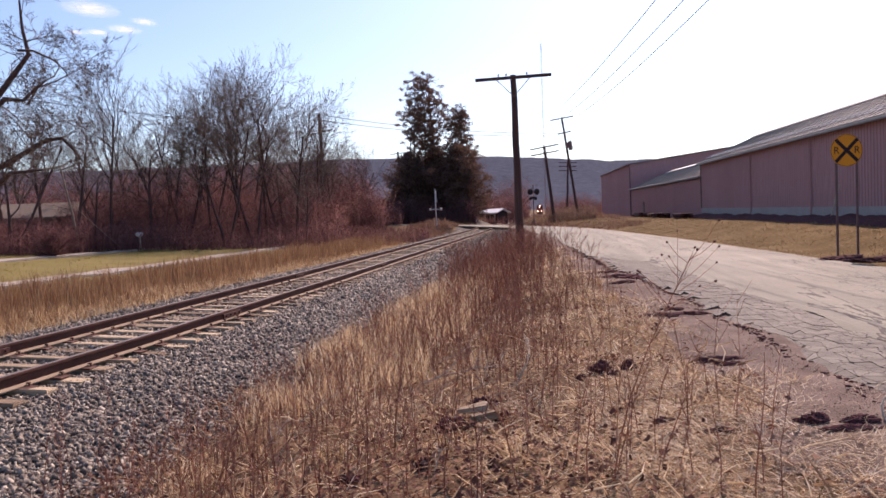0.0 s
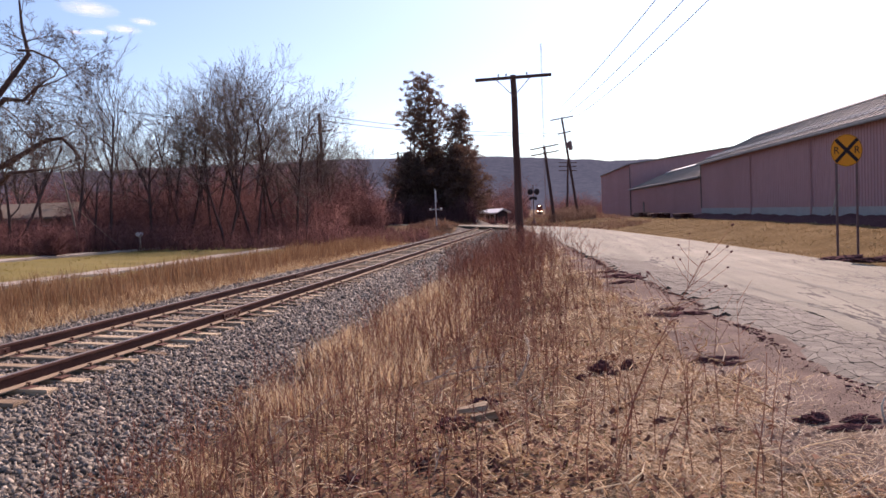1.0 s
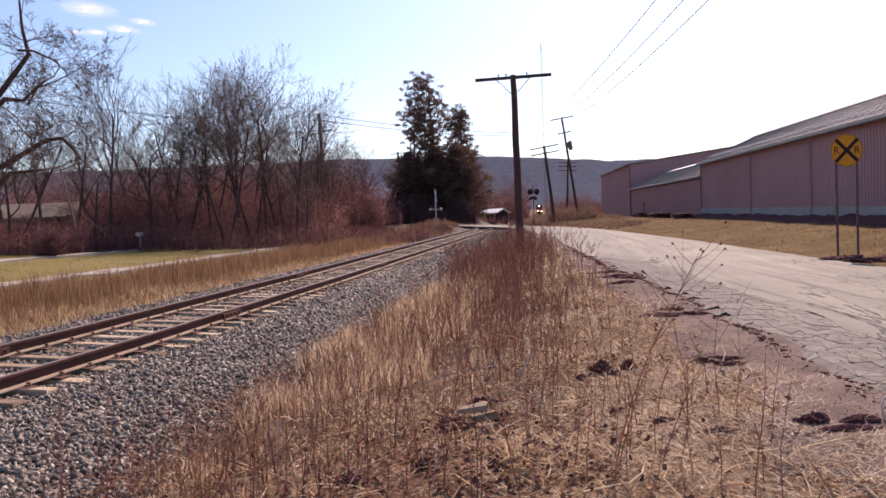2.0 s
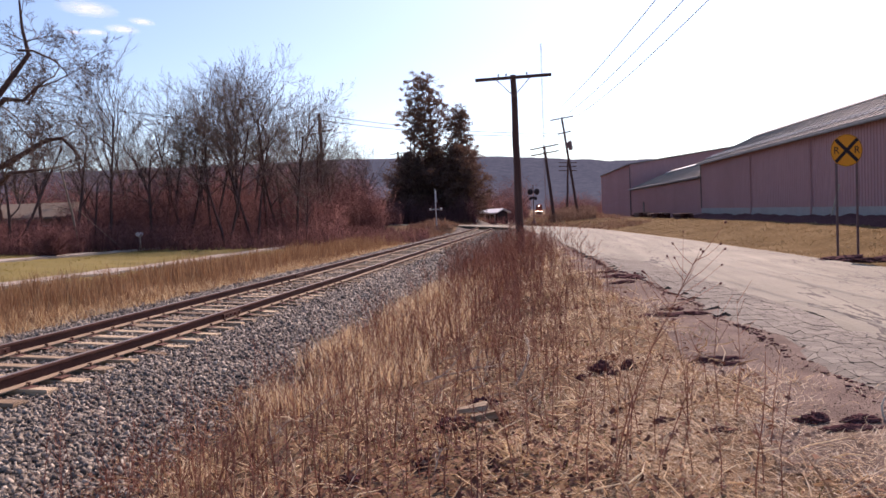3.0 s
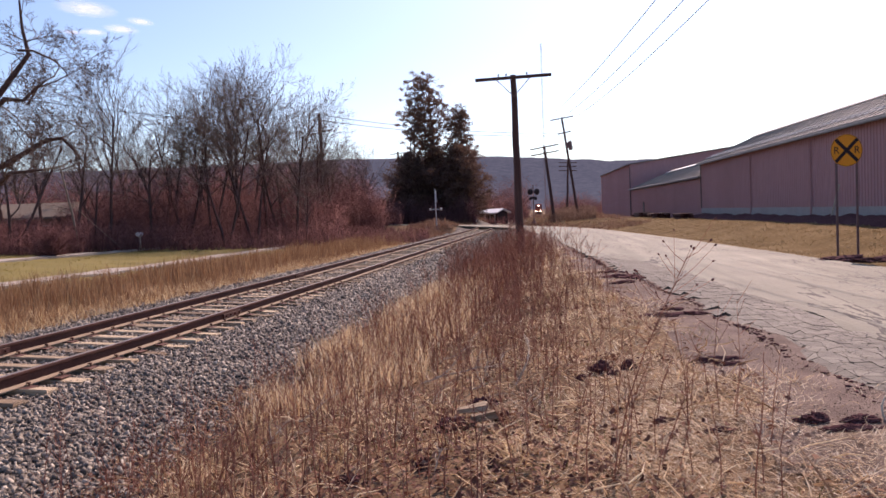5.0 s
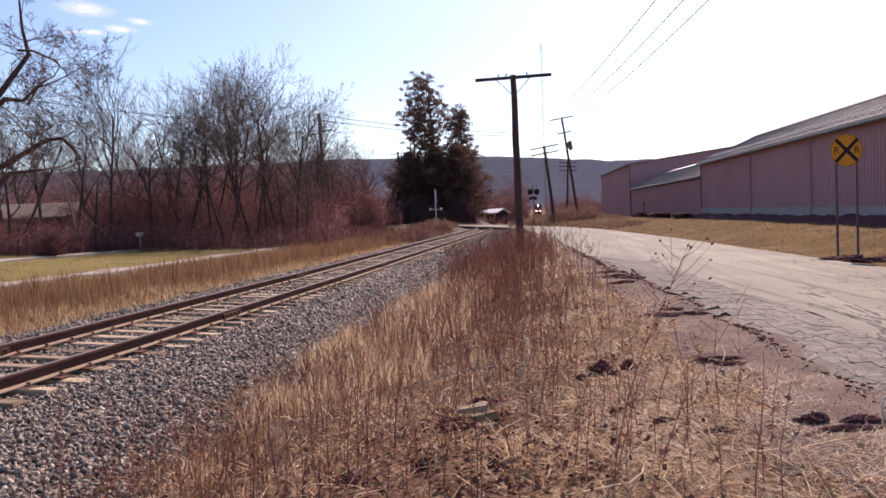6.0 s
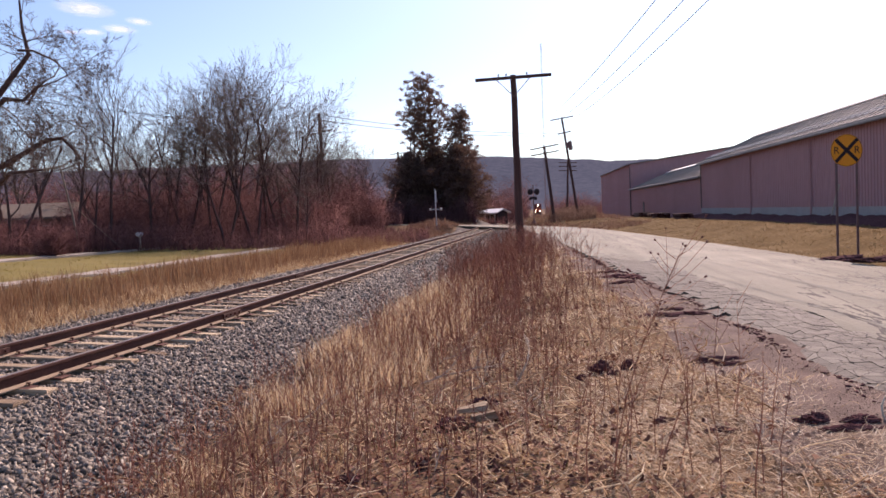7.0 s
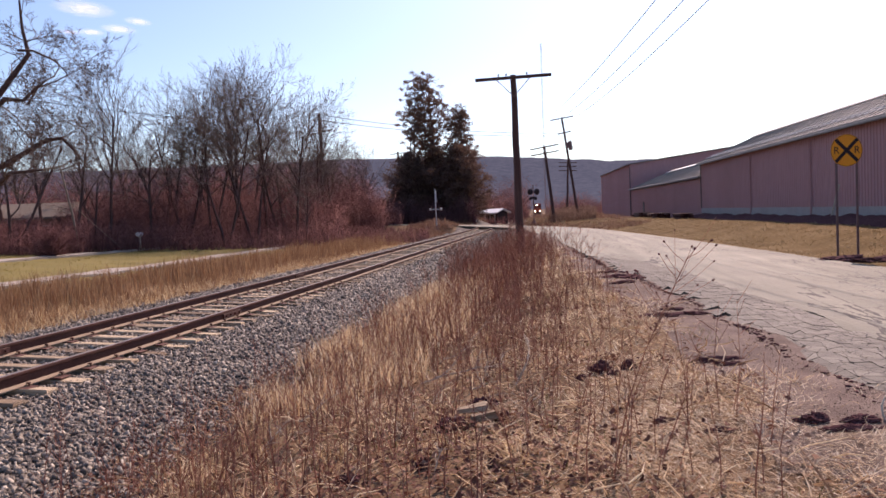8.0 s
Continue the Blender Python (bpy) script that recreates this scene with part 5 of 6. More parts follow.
# ---- fittings of the warehouse ----
def fit_warehouse():
    for y in (24.0, 33.0, 41.9, 52.6):
        b = Build().tube([(-0.22, y, 6.05), (-0.12, y, 5.8), (-0.09, y, 2.3), (-0.14, y, 1.85), (-1.1, y - 0.4, 1.45)], 0.05, 8)
        part("downspout", b, M_SIDING, WAREHOUSE, "dark downspout with a kicked-out foot")
    part("gutter", Build().box((-0.40, 37.5, 6.10), (0.12, 59, 0.13), bevel=0.02), M_ROOF, WAREHOUSE)
    for up in (0.35, 0.8):
        z = 6.24 + up * 0.42 + 0.21
        part("snow_rail", Build().tube([(up, 8.5, z + 0.05), (up, 66.4, z + 0.05)], 0.025, 5), M_WHITE, WAREHOUSE)
    clip = Build().box((0, 0, 0.03), (0.16, 0.12, 0.10), bevel=0.02).mesh("snow_guard", M_WHITE)
    y = 9.0
    while y < 66:
        c = part("snow_guard", clip, None, WAREHOUSE)
        c.matrix_basis = pose(0.58, y, 6.24 + 0.58 * 0.42 + 0.17, 0, -22.8, 0)
        y += 0.75
    # raised seams of the roof sheets
    for k, (t, y0, y1, eave, pitch, depth) in enumerate(((WAREHOUSE, 8, 66.9, 6.24, 0.42, 4.7), (LOW_SHED, 67.1, 109.4, 5.08, 0.40, 5.6))):
        b = Build()
        y = y0
        while y < y1:
            b.box((depth / 2 - 0.17, y, eave + (depth / 2 - 0.17) * pitch + 0.185), ((depth + 0.3) * math.sqrt(1 + pitch * pitch), 0.05, 0.04), m=pose(0, 0, 0, 0, -math.degrees(math.atan(pitch)), 0))
            y += 0.9
        part("roof_seams", b, M_ROOF, t)
    # This pale cap is added for the sun's glint along the low roof.
    part("ridge_cap", Build().box((5.3, 88.2, 7.40), (0.75, 41.8, 0.05), m=pose(0, 0, 0, 0, -21.8, 0)), M_GLINTROOF, LOW_SHED, "pale metal strip added as sun glint on the ridge")
    part("ridge_cap", Build().box((4.55, 37.4, 8.36), (0.5, 59.2, 0.06), m=pose(0, 0, 0, 0, -22.8, 0)), M_ROOF, WAREHOUSE)
    part("corner_trim", Build().box((-0.03, 66.92, 4.27), (0.12, 0.1, 3.9)), M_TRIM, WAREHOUSE)
    part("corner_trim", Build().box((-0.03, 109.96, 4.7), (0.12, 0.1, 7.4)), M_TRIM, TALL_SHED)
    part("eave_trim", Build().box((-0.02, 88.2, 4.98), (0.1, 41.6, 0.16)), M_TRIM, LOW_SHED)
    part("service_door", Build().box((-0.06, 98.2, 2.15), (0.08, 1.0, 2.05), bevel=0.01), M_TRIM, LOW_SHED, "plain dark service door")


fit_warehouse()


def on_wall(out, along, z=None):
    """A place given by the distance out from the long wall and along it."""
    p = WALL_OUT * (WALL_OFF - out) + WALL_AX * along
    p.z = gz(p.x, p.y) if z is None else z
    return p


def make_scrap():
    rng = random.Random(91)
    for along, out, w in ((91, 2.2, 3.0), (83, 2.8, 3.2), (76, 2.6, 3.4), (70, 3.0, 2.8), (64.5, 2.2, 2.2)):
        p = on_wall(out, along)
        t = thing("timber_stack", Matrix.Translation(p) @ pose(0, 0, 0, 0, 0, WALL_TURN + rng.uniform(-8, 8)), "low stack of dark weathered timbers on grass", "timber stack", "stacks beside the sheds")
        for lay in range(3):
            for k in range(4):
                pc = part("timber", Build().box((0, 0, 0), (0.24, w * rng.uniform(0.8, 1.2), 0.17), bevel=0.015, jitter=0.012), M_TAR if rng.random() < 0.6 else M_POLE, t)
                pc.matrix_basis = pose((k - 1.5) * 0.3 + rng.uniform(-0.04, 0.04), rng.uniform(-0.2, 0.2), 0.07 + lay * 0.172, 0, 0, rng.uniform(-4, 4))


make_scrap()


# ---- far houses ----
def house(name, x, y, turn, L, W, eave, ridge, wall, roof, label, z=None):
    t = thing(name, Matrix.Translation((x, y, gz(x, y) if z is None else z)) @ pose(0, 0, 0, 0, 0, turn), label, "house")
    b = Build().box((0, 0, eave / 2 - 0.3), (L, W, eave + 0.6))
    for s in (-1, 1):
        b.raw([(s * L / 2, -W / 2, eave), (s * L / 2, W / 2, eave), (s * L / 2, 0, ridge), (s * (L / 2 - 0.2), -W / 2, eave), (s * (L / 2 - 0.2), W / 2, eave), (s * (L / 2 - 0.2), 0, ridge)],
              [(0, 1, 2), (5, 4, 3), (0, 2, 5, 3), (1, 4, 5, 2)])
    part("wall", b, wall, t)
    for s in (-1, 1):
        r = Build()
        k = (ridge - eave) / (W / 2)
        e = W / 2 + 0.4
        r.raw([(xx, s * yy, zz) for xx in (-L / 2 - 0.3, L / 2 + 0.3) for yy, zz in ((e, eave - 0.4 * k + 0.02), (0, ridge + 0.02), (0, ridge + 0.16), (e, eave - 0.4 * k + 0.16))],
              [(0, 1, 2, 3), (7, 6, 5, 4), (0, 4, 5, 1), (1, 5, 6, 2), (2, 6, 7, 3), (3, 7, 4, 0)])
        part("roof", r, roof, t)
    n = max(2, int(L / 3))
    for i in range(n):
        w = part("window", Build().box((-L / 2 + (i + 0.5) * L / n, -W / 2 - 0.02, eave * 0.55), (0.95, 0.05, 1.1)), M_WHITE, t)
        part("pane", Build().box((-L / 2 + (i + 0.5) * L / n, -W / 2 - 0.05, eave * 0.55), (0.8, 0.03, 0.95)), M_GLASS, w)
    return t


M_TANWALL = mat("tan_house_wall", [(0.20, 0.12, 0.085), (0.28, 0.18, 0.125)], 1, 0.8, 0.1)
M_SHINGLE = mat("pale_shingle_roof", [(0.16, 0.13, 0.105), (0.23, 0.19, 0.155)], 1.5, 0.9, 0.3, spec=0.05)
hx, hy = view_xy(-1.0, 62)
house("ranch_house", hx, hy, 24, 11, 6.5, 2.4, 3.35, M_TANWALL, M_SHINGLE, "low tan house with a pale roof behind brush", z=-1.05 + float(fall(hx, hy)))
hx, hy = view_xy(0.117, 97)
# Black walls stand in for shade; the roof's sunlight is in its colour.
house("metal_roof_house", hx, hy, -38, 3.4, 1.9, 1.45, 1.8, M_BLACK, M_GLINTROOF, "far low building, metal roof coloured as sunlit, walls as shaded", z=gz(hx, hy))


def make_lawn_shrub():
    rng = random.Random(95)
    x, y = view_xy(-0.885, 42)
    t = thing("lawn_shrub", Matrix.Translation((x, y, gz(x, y))), "round dense dark bare shrub on the lawn", "shrub")
    b = Build()
    for i in range(260):
        a, e = rng.uniform(0, 6.283), rng.uniform(0.15, 1.5)
        d = Vector((math.cos(a) * math.cos(e), math.sin(a) * math.cos(e), math.sin(e)))
        L = rng.uniform(0.8, 1.25)
        p = d * L * 0.5 + Vector((rng.gauss(0, 0.06), rng.gauss(0, 0.06), 0.0))
        q = d * L + Vector((rng.gauss(0, 0.12), rng.gauss(0, 0.12), rng.gauss(0, 0.1)))
        b.tube([(0, 0, -0.05), p, q], [0.02, 0.014, 0.006], 3, caps=False)
        for k in range(5):
            s = p.lerp(q, rng.random())
            b.tube([s, s + Vector((rng.gauss(0, 1), rng.gauss(0, 1), rng.gauss(0.4, 0.8))).normalized() * rng.uniform(0.1, 0.3)], [0.008, 0.005], 3, caps=False)
    part("twig_mass", b, M_BRUSH, t)


make_lawn_shrub()


def make_utility_box():
    x, y = view_xy(-0.68, 47)
    t = thing("utility_box", Matrix.Translation((x, y, gz(x, y))), "small white rounded utility box on a post", "utility box")
    part("post", Build().box((0, 0, 0.4), (0.1, 0.1, 1.0)), M_PALEWOOD, t)
    b = Build().tube([(0, -0.22, 0.96), (0, 0.22, 0.96)], [0.13, 0.13], 12)
    part("shell", b, M_WHITE, t)


make_utility_box()


# ---- track fastenings ----
def make_fastenings():
    track = bpy.data.objects["railway_track"]
    ties = [o for o in track.children if o.name.split(".")[0] == "tie" and o.location.y < 32]
    plate = Build().box((0, 0, 0), (0.36, 0.19, 0.018), bevel=0.004).mesh("tie_plate", M_RAIL)
    spike = Build().tube([(0, 0, -0.02), (0, 0, 0.035)], 0.011, 6).box((0.008, 0, 0.042), (0.045, 0.034, 0.018), bevel=0.006).mesh("spike", M_RAIL)
    for o in ties:
        for off in (-0.755, 0.755):
            p = track_point(o.location.y, off, -0.182)
            pl = part("tie_plate", plate, None, track)
            pl.matrix_basis = Matrix.Translation(p) @ pose(0, 0, 0, 0, math.degrees(ROLL), 0)
            if o.location.y < 20:
                for sx in (-1, 1):
                    sp = part("spike", spike, None, track)
                    sp.matrix_basis = Matrix.Translation(p + Vector((sx * 0.09, sx * 0.05, 0.0))) @ pose(0, 0, 0, 0, 0, 180 if sx > 0 else 0)
    for off, y0 in ((0.755, 12.95), (-0.755, 8.75)):
        for y in (y0, y0 + 11.9, y0 + 23.8):
            for sx in (-1, 1):
                b = Build().box((sx * 0.028, 0, -0.094), (0.022, 0.72, 0.085), bevel=0.008)
                for k in range(4):
                    b.tube([(sx * 0.03, -0.27 + 0.18 * k, -0.094), (sx * 0.066, -0.27 + 0.18 * k, -0.094)], 0.017, 6)
                jb = part("joint_bar", b, M_RAIL, track)
                jb.location = track_point(y, off)


make_fastenings()


# ---- rubble and litter on the verge ----
# Lumps are reddened too, for the maroon look of shaded sides.
M_LUMP = mat("old_asphalt_lump", [(0.05, 0.019, 0.023), (0.10, 0.043, 0.046), (0.17, 0.088, 0.084)], 14, 0.95, 0.8, spec=0.05)


def rubble(x, y, size, turn, seed, mat_, label, name="asphalt_lump"):
    """A crumbling lump, longest along its turn."""
    bm = bmesh.new()
    bmesh.ops.create_icosphere(bm, subdivisions=4, radius=1.0)
    for v in bm.verts:
        d = v.co.normalized()
        q = Vector((d.x * size[0], d.y * size[1], d.z * size[2])) / max(size)
        k = 0.74 + 0.34 * noise.fractal(q * 2.0 + Vector((seed * 3.1, 0, 0)), 0.9, 2.1, 4) + 0.22 * noise.fractal(q * 7 + Vector((seed, 4, 0)), 0.7, 2.2, 3)
        v.co = Vector((d.x * size[0], d.y * size[1], d.z * size[2])) * max(k, 0.25)
        if v.co.z < -0.1 * size[2]:
            v.co.z = -0.1 * size[2] - 0.02
    me = bpy.data.meshes.new(name)
    bm.to_mesh(me)
    bm.free()
    me.materials.append(mat_)
    return solid(name, me, None, label, "rubble", "broken lumps on the verge", m=Matrix.Translation((x, y, gz(x, y))) @ pose(0, 0, 0, 0, 0, turn))


IN_GRASS, AT_EDGE, FLAT = "dark broken asphalt lump in dead grass", "black crumbling asphalt lump at the road edge", "flat dark asphalt slab lying in the shoulder"
RUBBLE_SPOTS = [(0.34, 6.74, (0.14, 0.10, 0.12), 20, IN_GRASS), (0.60, 6.80, (0.12, 0.09, 0.09), 60, IN_GRASS), (0.46, 6.6, (0.08, 0.06, 0.05), 0, IN_GRASS), (0.18, 6.6, (0.09, 0.06, 0.05), 10, IN_GRASS),
                (1.54, 4.77, (0.13, 0.08, 0.065), 12, AT_EDGE), (1.80, 4.76, (0.14, 0.07, 0.05), 5, AT_EDGE), (1.70, 4.62, (0.24, 0.06, 0.035), 8, AT_EDGE), (2.0, 4.66, (0.16, 0.07, 0.045), 0, AT_EDGE),
                (1.36, 6.92, (0.30, 0.07, 0.06), 8, FLAT), (1.46, 6.70, (0.16, 0.05, 0.04), -5, FLAT), (1.22, 9.7, (0.32, 0.12, 0.055), 10, FLAT), (1.62, 9.9, (0.30, 0.12, 0.05), 5, FLAT), (1.45, 10.2, (0.24, 0.10, 0.05), 12, FLAT),
                (1.05, 15.2, (0.55, 0.25, 0.08), 10, AT_EDGE), (1.35, 15.0, (0.40, 0.2, 0.07), -10, AT_EDGE), (0.85, 16.4, (0.5, 0.2, 0.07), 10, AT_EDGE), (1.15, 14.0, (0.3, 0.15, 0.06), 0, AT_EDGE),
                (-0.86, 4.45, (0.065, 0.055, 0.07), 0, "small dark stone in dead grass"), (-0.38, 4.35, (0.08, 0.06, 0.06), 30, "small dark stone in dead grass"), (-1.35, 4.5, (0.10, 0.07, 0.05), 15, IN_GRASS),
                (-0.80, 5.40, (0.18, 0.12, 0.10), 10, IN_GRASS), (-0.48, 5.62, (0.13, 0.09, 0.08), 40, IN_GRASS), (-0.66, 6.2, (0.16, 0.09, 0.08), -10, IN_GRASS), (0.7, 5.1, (0.12, 0.05, 0.035), 5, IN_GRASS), (1.0, 4.7, (0.14, 0.04, 0.03), -8, IN_GRASS),
                (7.3, 21.0, (0.9, 0.42, 0.18), 5, AT_EDGE), (8.3, 21.2, (1.0, 0.45, 0.20), 0, AT_EDGE), (9.2, 21.4, (0.9, 0.45, 0.18), 8, AT_EDGE)]
for i, (x, y, sz, turn, lab) in enumerate(RUBBLE_SPOTS):
    rubble(x, y, sz, turn, i + 1, M_LUMP, lab)


# ---- dark earth bank along the warehouse foot ----
def make_berm():
    b = Build()
    ys = np.arange(16, 66.5, 0.4)
    v = []
    for i, y in enumerate(ys):
        h = 0.42 + 0.16 * noise.fractal((y * 0.6, 0.2, 0), 0.8, 2.0, 4)
        w = 0.9 + 0.25 * noise.noise((y * 0.4, 3.0, 0))
        for out, k in ((0.1, 0.5), (0.35, 0.9), (0.6, 1.0), (0.6 + w * 0.4, 0.75), (0.6 + w * 0.7, 0.25), (0.6 + w, -0.3)):
            p = on_wall(out, y)
            v.append((p.x + 0.05 * noise.noise((y, k * 9, 1)), p.y, p.z + h * k + 0.06 * noise.noise((y * 2.1, k * 5, 2))))
    n = 6
    f = [(i * n + k, (i + 1) * n + k, (i + 1) * n + k + 1, i * n + k + 1) for i in range(len(ys) - 1) for k in range(n - 1)]
    solid("soil_berm", b.raw(v, f), M_LUMP, "low dark soil berm along the warehouse foot", "soil bank", kind="structure")


make_berm()

# discarded timbers left of the track, and a leaning pole at the wood's edge
for x, y, L, a in ((-9.7, 21.4, 0.55, 12), (-9.5, 17.7, 0.4, 35), (-9.6, 10.4, 0.6, -10)):
    solid("discarded_timber", Build().box((0, 0, 0.03), (L, 0.18, 0.13), bevel=0.03, jitter=0.03), M_POLE, "dark discarded timber beside the track", "timber", "timbers beside the track", m=Matrix.Translation((x, y, gz(x, y))) @ pose(0, 0, 0, 0, 4, a))
px_, py_ = view_xy(-0.815, 47)
lean_pole = thing("leaning_pole", Matrix.Translation((px_, py_, gz(px_, py_))), "slim pale leaning pole at the wood edge", "pole")
part("shaft", Build().tube([(0, 0, -0.3), (-0.35, 0, 2.2), (-0.95, 0, 5.0)], [0.07, 0.06, 0.045], 8), M_DUSTY, lean_pole)
part("guy", Build().tube([(-0.5, 0, 2.9), (2.3, 0.6, 0.0)], 0.012, 4), M_DUSTY, lean_pole)

# broken tie ends and fallen branches in the weeds
for x, y, sz, a, tip, up in ((-0.58, 5.42, (0.20, 0.11, 0.05), 8, -6, 0.07), (-0.54, 5.22, (0.13, 0.09, 0.07), -6, 10, 0.01), (-0.70, 5.68, (0.24, 0.09, 0.05), 14, 4, 0.09)):
    solid("old_tie", Build().box((0, 0, sz[2] / 2), sz, bevel=0.015, jitter=0.016), M_TIE, "bleached broken tie end lying in the weeds", "railroad tie", "broken tie ends", m=Matrix.Translation((x, y, gz(x, y) + up - 0.03)) @ pose(0, 0, 0, tip, -6, a))


def fallen_branch(seed, x, y, L, a, up, r=0.007):
    """A bent bare branch with a few side twigs."""
    rng = random.Random(seed)
    t = thing("stick", Matrix.Translation((x, y, gz(x, y))) @ pose(0, 0, 0, 0, -up, a), "bleached fallen branch in dead grass", "stick", "sticks in the weeds")
    pts, d = [Vector((-L / 2, 0, 0.02))], Vector((1, 0, 0.12))
    for i in range(7):
        d = (d + Vector((0, rng.gauss(0, 0.32), rng.gauss(0, 0.2) - (0.1 if i > 3 else -0.03)))).normalized()
        q = pts[-1] + d * L / 7
        q.z = max(q.z, 0.012)
        pts.append(q)
    part("stem", Build().tube(pts, [r * (1 - 0.09 * i) for i in range(8)], 6), M_PALEWOOD, t)
    for k in range(rng.randrange(2, 5)):
        q = pts[rng.randrange(2, 7)]
        e = q + Vector((rng.uniform(0.2, 1), rng.choice((-1, 1)) * rng.uniform(0.4, 1), rng.uniform(-0.05, 0.7))).normalized() * L * rng.uniform(0.15, 0.35)
        part("twig", Build().tube([q, q.lerp(e, 0.5) + Vector((0, 0, 0.015)), e], [r * 0.55, r * 0.45, r * 0.25], 5), M_PALEWOOD, t)


for i, (x, y, L, a, up) in enumerate(((-0.95, 6.35, 0.9, 14, 6), (-0.55, 6.6, 0.6, -20, 3), (-0.9, 7.4, 0.8, 5, 4), (-0.6, 7.0, 0.5, 60, 14), (-1.1, 7.2, 0.7, -8, 5), (1.98, 4.9, 0.36, 80, 42), (-0.72, 4.3, 0.25, 60, 30),
                                      (-0.35, 6.2, 0.5, 70, 18), (-0.2, 6.9, 0.6, 40, 10), (-0.9, 8.2, 0.9, 8, 3), (-0.5, 7.9, 0.6, -35, 10), (-2.3, 5.6, 0.6, 50, 22), (-2.2, 5.9, 0.55, 30, 16), (-2.45, 6.1, 0.5, 65, 25), (-2.1, 6.4, 0.6, 20, 12), (-3.9, 7.3, 0.22, 70, 10), (-1.75, 8.3, 0.5, 15, 5))):
    fallen_branch(300 + i, x, y, L, a, up, 0.005 + 0.002 * (i % 3))

# leaning board beside the warning sign
bx, by = view_xy((1472 - 784) / 784, 41)
z0 = gz(bx, by)
solid("leaning_board", Build().box((0, 0, 1.0), (0.09, 0.03, 2.15), bevel=0.006), M_PALEWOOD, "bleached broken board leaning by a sign", "board", m=Matrix.Translation((bx, by, z0 - 0.1)) @ pose(0, 0, 0, 0, 15, 10))


# ---- clouds ----
def make_clouds():
    m = bpy.data.materials.new("thin_cloud")
    m.use_nodes = True
    nd, lk = m.node_tree.nodes, m.node_tree.links
    nd.remove(nd["Principled BSDF"])
    tl, tp, ms = nd.new("ShaderNodeBsdfTranslucent"), nd.new("ShaderNodeBsdfTransparent"), nd.new("ShaderNodeMixShader")
    tl.inputs[0].default_value = (0.95, 0.95, 0.95, 1)
    co, no, gr = nd.new("ShaderNodeTexCoord"), nd.new("ShaderNodeTexNoise"), nd.new("ShaderNodeTexGradient")
    gr.gradient_type = "SPHERICAL"
    no.inputs["Scale"].default_value, no.inputs["Detail"].default_value = 3.5, 8
    mp = nd.new("ShaderNodeMapping")
    lk.new(co.outputs["Object"], mp.inputs[0])
    lk.new(mp.outputs[0], gr.inputs[0])
    lk.new(co.outputs["Object"], no.inputs["Vector"])
    mu = nd.new("ShaderNodeMath")
    mu.operation = "MULTIPLY"
    lk.new(gr.outputs["Fac"], mu.inputs[0])
    lk.new(no.outputs[0], mu.inputs[1])
    mr = nd.new("ShaderNodeMapRange")
    mr.inputs["From Min"].default_value, mr.inputs["From Max"].default_value = 0.04, 0.62
    mr.inputs["To Max"].default_value = 0.6
    lk.new(mu.outputs[0], mr.inputs["Value"])
    lk.new(mr.outputs[0], ms.inputs[0])
    lk.new(tp.outputs[0], ms.inputs[1])
    lk.new(tl.outputs[0], ms.inputs[2])
    lk.new(ms.outputs[0], nd["Material Output"].inputs[0])
    out = []
    for bearing, elev, half, deep in (((168 - 784) / 784, 356, 92, 120), ((228 - 784) / 784, 321, 56, 70), ((180 - 784) / 784, 316, 44, 50), ((262 - 784) / 784, 334, 42, 60), ((142 - 784) / 784, 316, 36, 44)):
        d = 2500
        x, y = view_xy(bearing, d)
        z = EYE.z + elev / 1300 * d * math.cos(math.atan(bearing * 784 / 1300))
        b = Build()
        n = 28
        v = [(0, 0, 0.03)] + [(math.cos(6.2832 * i / n), math.sin(6.2832 * i / n), 0) for i in range(n)]
        b.raw(v, [(0, 1 + i, 1 + (i + 1) % n) for i in range(n)])
        ob = solid("cloud", b, m, "thin white wisp of cloud in blue sky", "cloud", "wisps of cloud", kind="structure")
        ob.scale = (half, deep, 20)
        ob["place"] = tuple(level((x, y, z)))
        out.append(ob)
    return out


CLOUDS = make_clouds()


